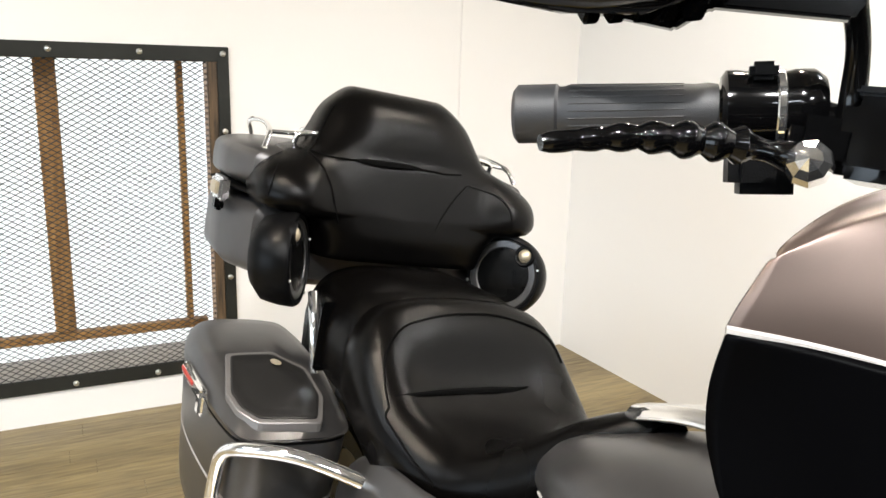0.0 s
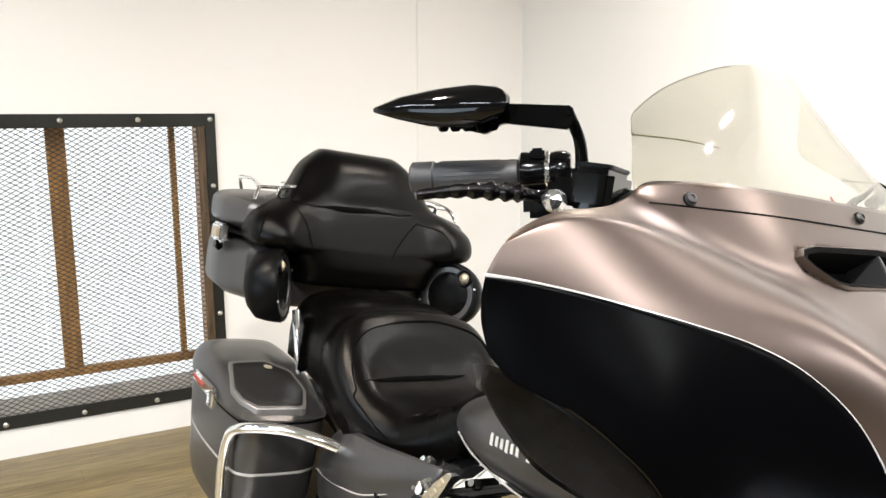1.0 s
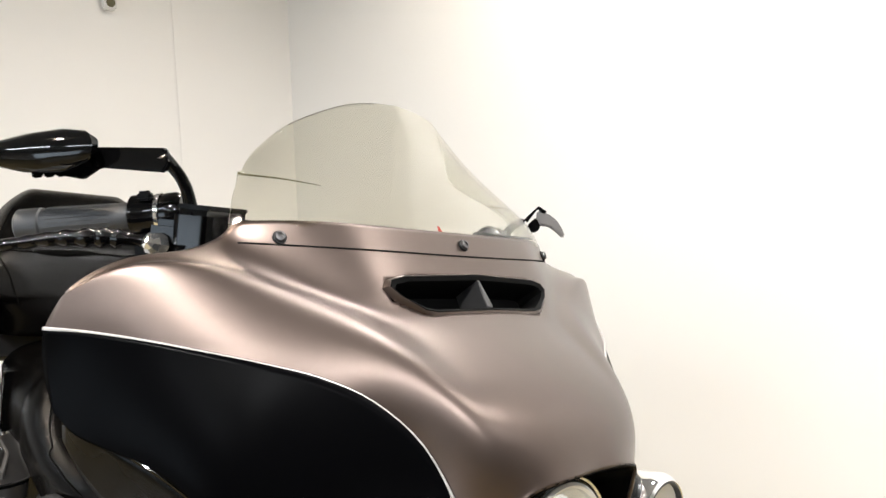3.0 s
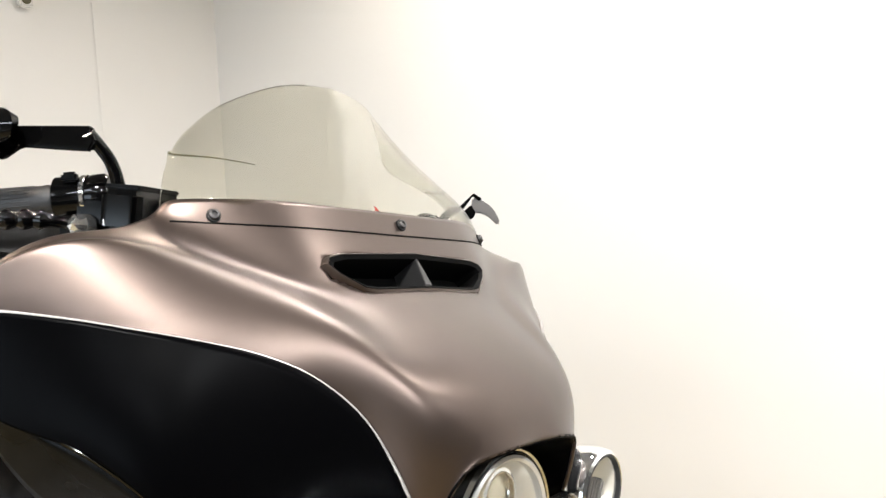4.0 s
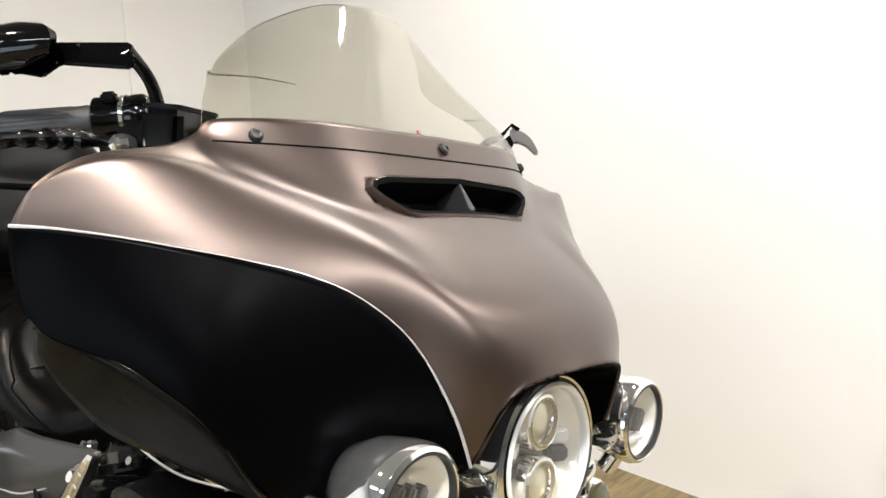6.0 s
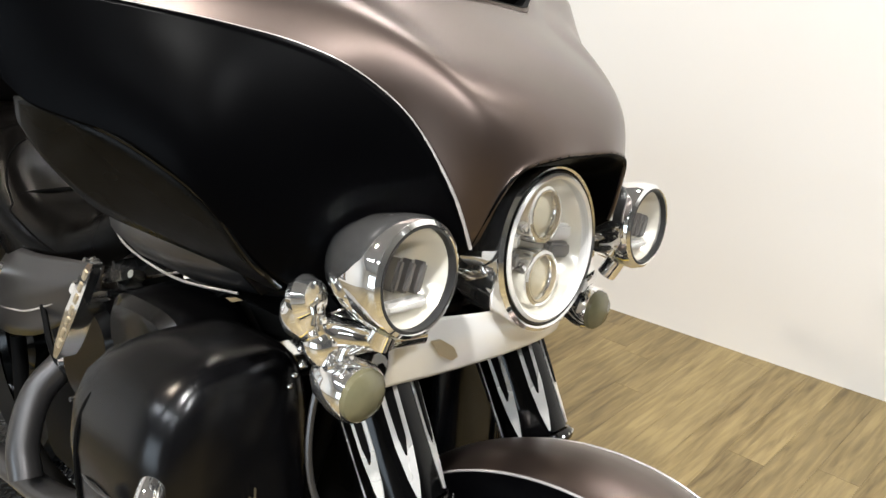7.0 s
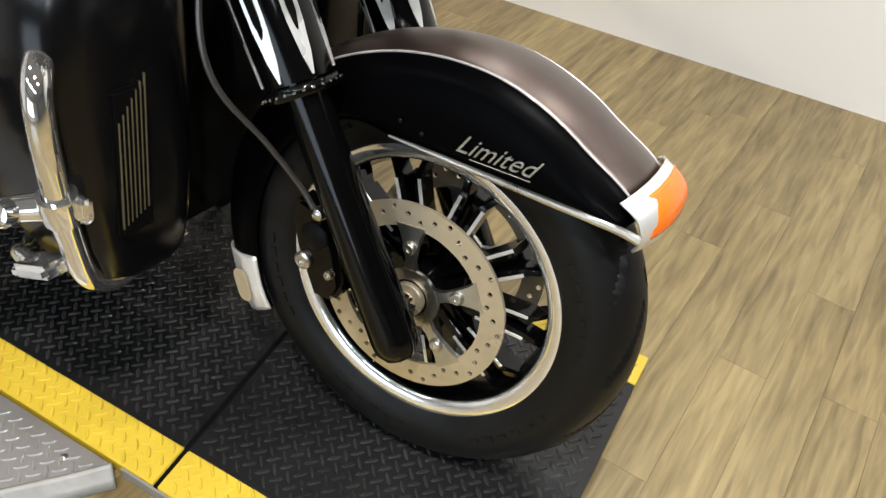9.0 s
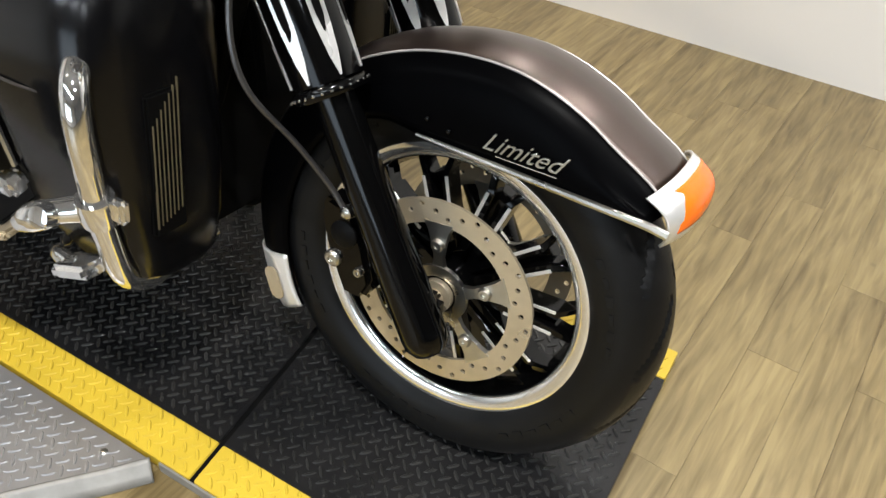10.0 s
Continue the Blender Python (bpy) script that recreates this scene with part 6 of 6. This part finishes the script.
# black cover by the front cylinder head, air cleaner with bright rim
part("head_cover", loft([super_ring(-0.64, y, 0.69, a, b, 3.2, 28, "y") for y, a, b in ((-0.10, 0.10, 0.05), (-0.13, 0.11, 0.06), (-0.21, 0.10, 0.055), (-0.225, 0.08, 0.04))]), BLACK_SHEEN, bike, "satin black engine cover")
air = part("air_cleaner", loft([super_ring(-0.835, y, 0.60, a, b, 2.6, 36, "y") for y, a, b in ((-0.10, 0.08, 0.085), (-0.17, 0.095, 0.10), (-0.20, 0.095, 0.10), (-0.215, 0.08, 0.085))]), GLOSS_BLACK, bike, "gloss black air cleaner")
part("air_cleaner_blade", loft([[(x + 0.5 * w, -0.215, z), (x - 0.5 * w, -0.215, z), (x - 0.5 * w, -0.232, z), (x + 0.5 * w, -0.232, z)] for x, z, w in ((-0.765, 0.775, 0.014), (-0.79, 0.745, 0.030), (-0.84, 0.675, 0.036), (-0.89, 0.60, 0.028), (-0.905, 0.575, 0.012))]), CHROME, air, "long chrome ribbed cover strip")
for k in range(7):
    q = Vector((-0.785, -0.2325, 0.752)).lerp(Vector((-0.885, -0.2325, 0.608)), k / 6)
    part("strip_rib", rbox((0.020, 0.003, 0.009), Matrix.Translation(q) @ pose(0, 0, 0, 0, -55, 0), 0.001), STEEL, air)
rnd = random.Random(11)
for k in range(64):
    x, z = rnd.uniform(-0.98, -0.50), rnd.uniform(0.46, 0.72)
    y = -rnd.uniform(0.11, 0.19)
    r = rnd.uniform(0.006, 0.014)
    part("fitting", lathe([(r, 0), (r, 0.012), (r * 0.7, 0.016), (r * 0.7, 0.024), (0, 0.024)], to((x, y, z), (rnd.uniform(-0.3, 0.3), -1, rnd.uniform(-0.2, 0.5))), 8), CHROME if k % 3 else BOLT, bike, "small bright fitting")
for pts, r, m in (([(-0.66, -0.14, 0.50), (-0.69, -0.20, 0.44), (-0.76, -0.225, 0.36), (-0.90, -0.24, 0.31), (-1.1, -0.25, 0.30), (-1.35, -0.28, 0.30), (-1.70, -0.27, 0.30)], 0.026, GREY_PAINT), ([(-0.98, -0.15, 0.55), (-1.00, -0.22, 0.48), (-0.98, -0.26, 0.40), (-0.95, -0.27, 0.34)], 0.028, GREY_PAINT)):
    part("exhaust_pipe", tube(pts, r, 16, 6), m, bike, "satin grey heat-shielded exhaust pipe")
for a, b in (((-0.55, -0.16, 0.72), (-0.50, -0.18, 0.60)), ((-0.58, -0.10, 0.76), (-0.75, -0.14, 0.70)), ((-0.60, -0.17, 0.45), (-0.75, -0.18, 0.52)), ((-0.9, -0.17, 0.50), (-1.05, -0.19, 0.62))):
    part("hose", tube([a, ((a[0] + b[0]) / 2, a[1] - 0.03, (a[2] + b[2]) / 2 - 0.02), b], 0.006, 8, 5), PLASTIC, bike, "black rubber hose")

# bright rods and pipe ends round the cylinder heads
for k in range(9):
    x, z = rnd.uniform(-0.82, -0.48), rnd.uniform(0.55, 0.74)
    y = -rnd.uniform(0.16, 0.215)
    dx, dz = rnd.uniform(-0.07, 0.07), rnd.uniform(-0.05, 0.05)
    part("pipe", tube([(x, y, z), (x + dx * 0.5, y - 0.012, z + dz * 0.6), (x + dx, y, z + dz)], rnd.uniform(0.004, 0.007), 8, 4), CHROME if k % 2 else BOLT, bike, "short bright pipe")
# bright clutter between lamp bracket and leg fairing (clamps, cable ends)
for x, y, z, r in ((-0.262, -0.225, 0.815, 0.011), (-0.270, -0.225, 0.795, 0.009), (-0.278, -0.215, 0.770, 0.011), (-0.292, -0.215, 0.752, 0.008), (-0.255, -0.21, 0.745, 0.009), (-0.300, -0.215, 0.735, 0.007)):
    part("cable_clamp", lathe([(0, -r), (r * 0.45, -r * 0.9), (r * 0.6, 0), (r * 0.35, r * 0.8), (0, r)], to((x, y, z), (0.6, -0.6, 0.4)), 12), CHROME, bike, "small chrome clamp")
LOWER = [(0.285, -0.405, 0.215, 0.045, 0.05), (0.31, -0.415, 0.23, 0.072, 0.08), (0.37, -0.43, 0.238, 0.095, 0.098), (0.46, -0.438, 0.245, 0.107, 0.112), (0.54, -0.444, 0.25, 0.112, 0.12), (0.62, -0.448, 0.252, 0.114, 0.122), (0.67, -0.448, 0.25, 0.112, 0.119), (0.705, -0.446, 0.246, 0.104, 0.110), (0.733, -0.440, 0.24, 0.090, 0.095), (0.752, -0.43, 0.235, 0.068, 0.072), (0.762, -0.42, 0.23, 0.036, 0.04)]
for s in (-1, 1):
    low = part("leg_fairing", loft([super_ring(cx - 0.004, s * cy, z, a + 0.010, b, 4.6, 56, "z") for z, cx, cy, a, b in LOWER]), BLACK_SHEEN, bike, "satin black leg fairing")
    part("fairing_joint", tube([(-0.500, s * 0.358, 0.44), (-0.512, s * 0.3705, 0.54), (-0.514, s * 0.3735, 0.62), (-0.508, s * 0.367, 0.67), (-0.495, s * 0.350, 0.705), (-0.475, s * 0.322, 0.733), (-0.455, s * 0.285, 0.750), (-0.44, s * 0.24, 0.759)], 0.0028, 6, 5), DULL, low, "dark joint line")
    part("fairing_seam", tube([(-0.56, s * 0.325, 0.585), (-0.50, s * 0.371, 0.590), (-0.42, s * 0.372, 0.590), (-0.36, s * 0.345, 0.592), (-0.336, s * 0.29, 0.594), (-0.332, s * 0.22, 0.596)], 0.0018, 6, 5), GREY_PAINT, low, "fine horizontal seam")
    part("tube_recess", lathe([(0.034, 0.0), (0.030, 0.006), (0.022, 0.004), (0.0, -0.01)], to((-0.372, s * 0.335, 0.632), (0.75, s * 0.6, 0.1)), 28), DULL, low, "dark recess round the guard tube")
    gr = part("vent_frame", rbox((0.012, 0.056, 0.205), pose(-0.327, s * 0.268, 0.487), 0.004), DULL, low, "dark radiator vent")
    for k in range(7):
        part("vent_slat", rbox((0.004, 0.0011 if k in (0, 6) else 0.0007, 0.150 + 0.006 * k), pose(-0.3205, s * (0.291 - 0.0072 * k), 0.474 + 0.006 * k, 1.5 * s, 0, 0), 0.0003), SLAT, gr, "thin brassy vertical slat")
    guard = part("engine_guard", tube([(-0.40, s * 0.29, 0.650), (-0.375, s * 0.335, 0.642), (-0.345, s * 0.372, 0.618), (-0.335, s * 0.382, 0.57), (-0.340, s * 0.372, 0.49), (-0.350, s * 0.352, 0.40), (-0.362, s * 0.325, 0.325), (-0.385, s * 0.27, 0.275), (-0.42, s * 0.18, 0.25), (-0.44, s * 0.08, 0.245)], 0.0165, 18, 7), CHROME, bike, "chrome engine guard tube")
    clamp = part("peg_clamp", lathe([(0.0175, -0.02), (0.024, -0.02), (0.025, -0.012), (0.025, 0.012), (0.024, 0.02), (0.0175, 0.02)], to((-0.3445, s * 0.364, 0.455), (0.12, s * 0.25, 1)), 24), CHROME, bike, "chrome clamp of the highway peg")
    part("clamp_lug", rbox((0.03, 0.016, 0.034), pose(-0.322, s * 0.352, 0.455), 0.005), CHROME, clamp)
    part("peg_arm", tube([(-0.36, s * 0.375, 0.453), (-0.385, s * 0.393, 0.447), (-0.41, s * 0.405, 0.435), (-0.435, s * 0.41, 0.42)], [0.019, 0.017, 0.020, 0.014], 14, 4), CHROME, clamp)
    part("pivot_bolt", lathe([(0, -0.03), (0.014, -0.028), (0.016, -0.015), (0.016, 0.015), (0.014, 0.028), (0, 0.03)], to((-0.385, s * 0.396, 0.446), (0.2, s * 1, 0.3)), 16), CHROME, clamp)
    peg = part("highway_peg", tube([(-0.44, s * 0.412, 0.50), (-0.455, s * 0.42, 0.58)], 0.018, 14, 2), GLOSS_BLACK, bike, "black folded highway peg with bright bars")
    for k in range(5):
        a = 2 * math.pi * k / 5
        part("peg_bar", tube([(-0.44 + 0.018 * math.cos(a), s * 0.412 + 0.018 * math.sin(a), 0.505), (-0.455 + 0.018 * math.cos(a), s * 0.42 + 0.018 * math.sin(a), 0.575)], 0.004, 6, 1), CHROME, peg)
    part("peg_hinge", rbox((0.03, 0.03, 0.03), pose(-0.437, s * 0.41, 0.475, 20, 0, 0), 0.007), CHROME, peg)
    board = part("footboard", prism([(-0.60, 0.24), (-0.56, 0.36), (-0.62, 0.41), (-0.86, 0.41), (-0.90, 0.36), (-0.88, 0.24)], 0.016, Matrix.Diagonal((1, s, 1, 1)) @ pose(0, 0, 0.31), 0.005), STEEL, bike, "bright footboard")
    part("footboard_pad", prism([(-0.61, 0.26), (-0.58, 0.35), (-0.63, 0.395), (-0.85, 0.395), (-0.88, 0.35), (-0.865, 0.26)], 0.008, Matrix.Diagonal((1, s, 1, 1)) @ pose(0, 0, 0.326), 0.003), RUBBER, board)
part("brake_pedal", tube([(-0.60, -0.22, 0.27), (-0.52, -0.30, 0.29), (-0.47, -0.345, 0.325), (-0.42, -0.36, 0.335)], [0.009, 0.009, 0.011, 0.014], 12, 5), CHROME, bike, "chrome brake pedal")
part("pedal_pad", rbox((0.075, 0.05, 0.02), pose(-0.40, -0.36, 0.34, 0, -20, 0), 0.006), CHROME, bike)

# oil cooler between the fork legs; the black block behind it is added as filler
part("radiator_shroud", rbox((0.045, 0.30, 0.40), pose(-0.425, 0.0, 0.49, 0, -4, 0), 0.015), DULL, bike, "dull black block that fills the gap between the leg fairings")
part("oil_cooler", rbox((0.04, 0.12, 0.16), pose(-0.37, 0.0, 0.58, 0, -8, 0), 0.01), DULL, bike, "dark oil cooler")

# ---- floor of vinyl planks ----
floor = part("floor", rbox((WALL_C - WALL_A + 0.2, WALL_B - WALL_D + 0.2, 0.05), ROOM @ pose((WALL_A + WALL_C) / 2, (WALL_D + WALL_B) / 2, FLOOR_Z - 0.028), 0), DULL, None, "light oak vinyl plank floor", smooth=False, kind="structure")
PLANK_W, PLANK_L = 0.102, 0.92
rest = bmesh.new()
single = 0
plank_mesh = None
rng = random.Random(4)
x = WALL_A - 0.05 + PLANK_W / 2
row = 0
while x < WALL_C + PLANK_W:
    y = WALL_D - rng.random() * PLANK_L
    while y < WALL_B + 0.05:
        a, b = max(y, WALL_D), min(y + PLANK_L, WALL_B + 0.05)
        if b - a > 0.05:
            here = ROOM @ pose(x, (a + b) / 2, FLOOR_Z - 0.002)
            if single >= 320 or not (-2.4 < here.translation.x < 2.8 and -1.9 < here.translation.y < 2.4):
                rbox((PLANK_W - 0.0008, b - a - 0.0008, 0.004), pose(x, (a + b) / 2, FLOOR_Z - 0.002), 0, rest)
                y += PLANK_L
                continue
            single += 1
            full = abs(b - a - PLANK_L) < 1e-6
            if full and plank_mesh:
                ob = new("plank", plank_mesh)
                ob.parent = floor
            else:
                ob = part("plank", rbox((PLANK_W - 0.0004, b - a - 0.0004, 0.004), Matrix(), 0.0003, seg=1), PLANK, floor, smooth=False)
                if full:
                    plank_mesh = ob.data
            ob.matrix_basis = here
        y += PLANK_L
    x += PLANK_W
    row += 1
rest_ob = tagged(part("plank_rest", rest, PLANK, floor, smooth=False), kind="stuff")
rest_ob.matrix_basis = ROOM
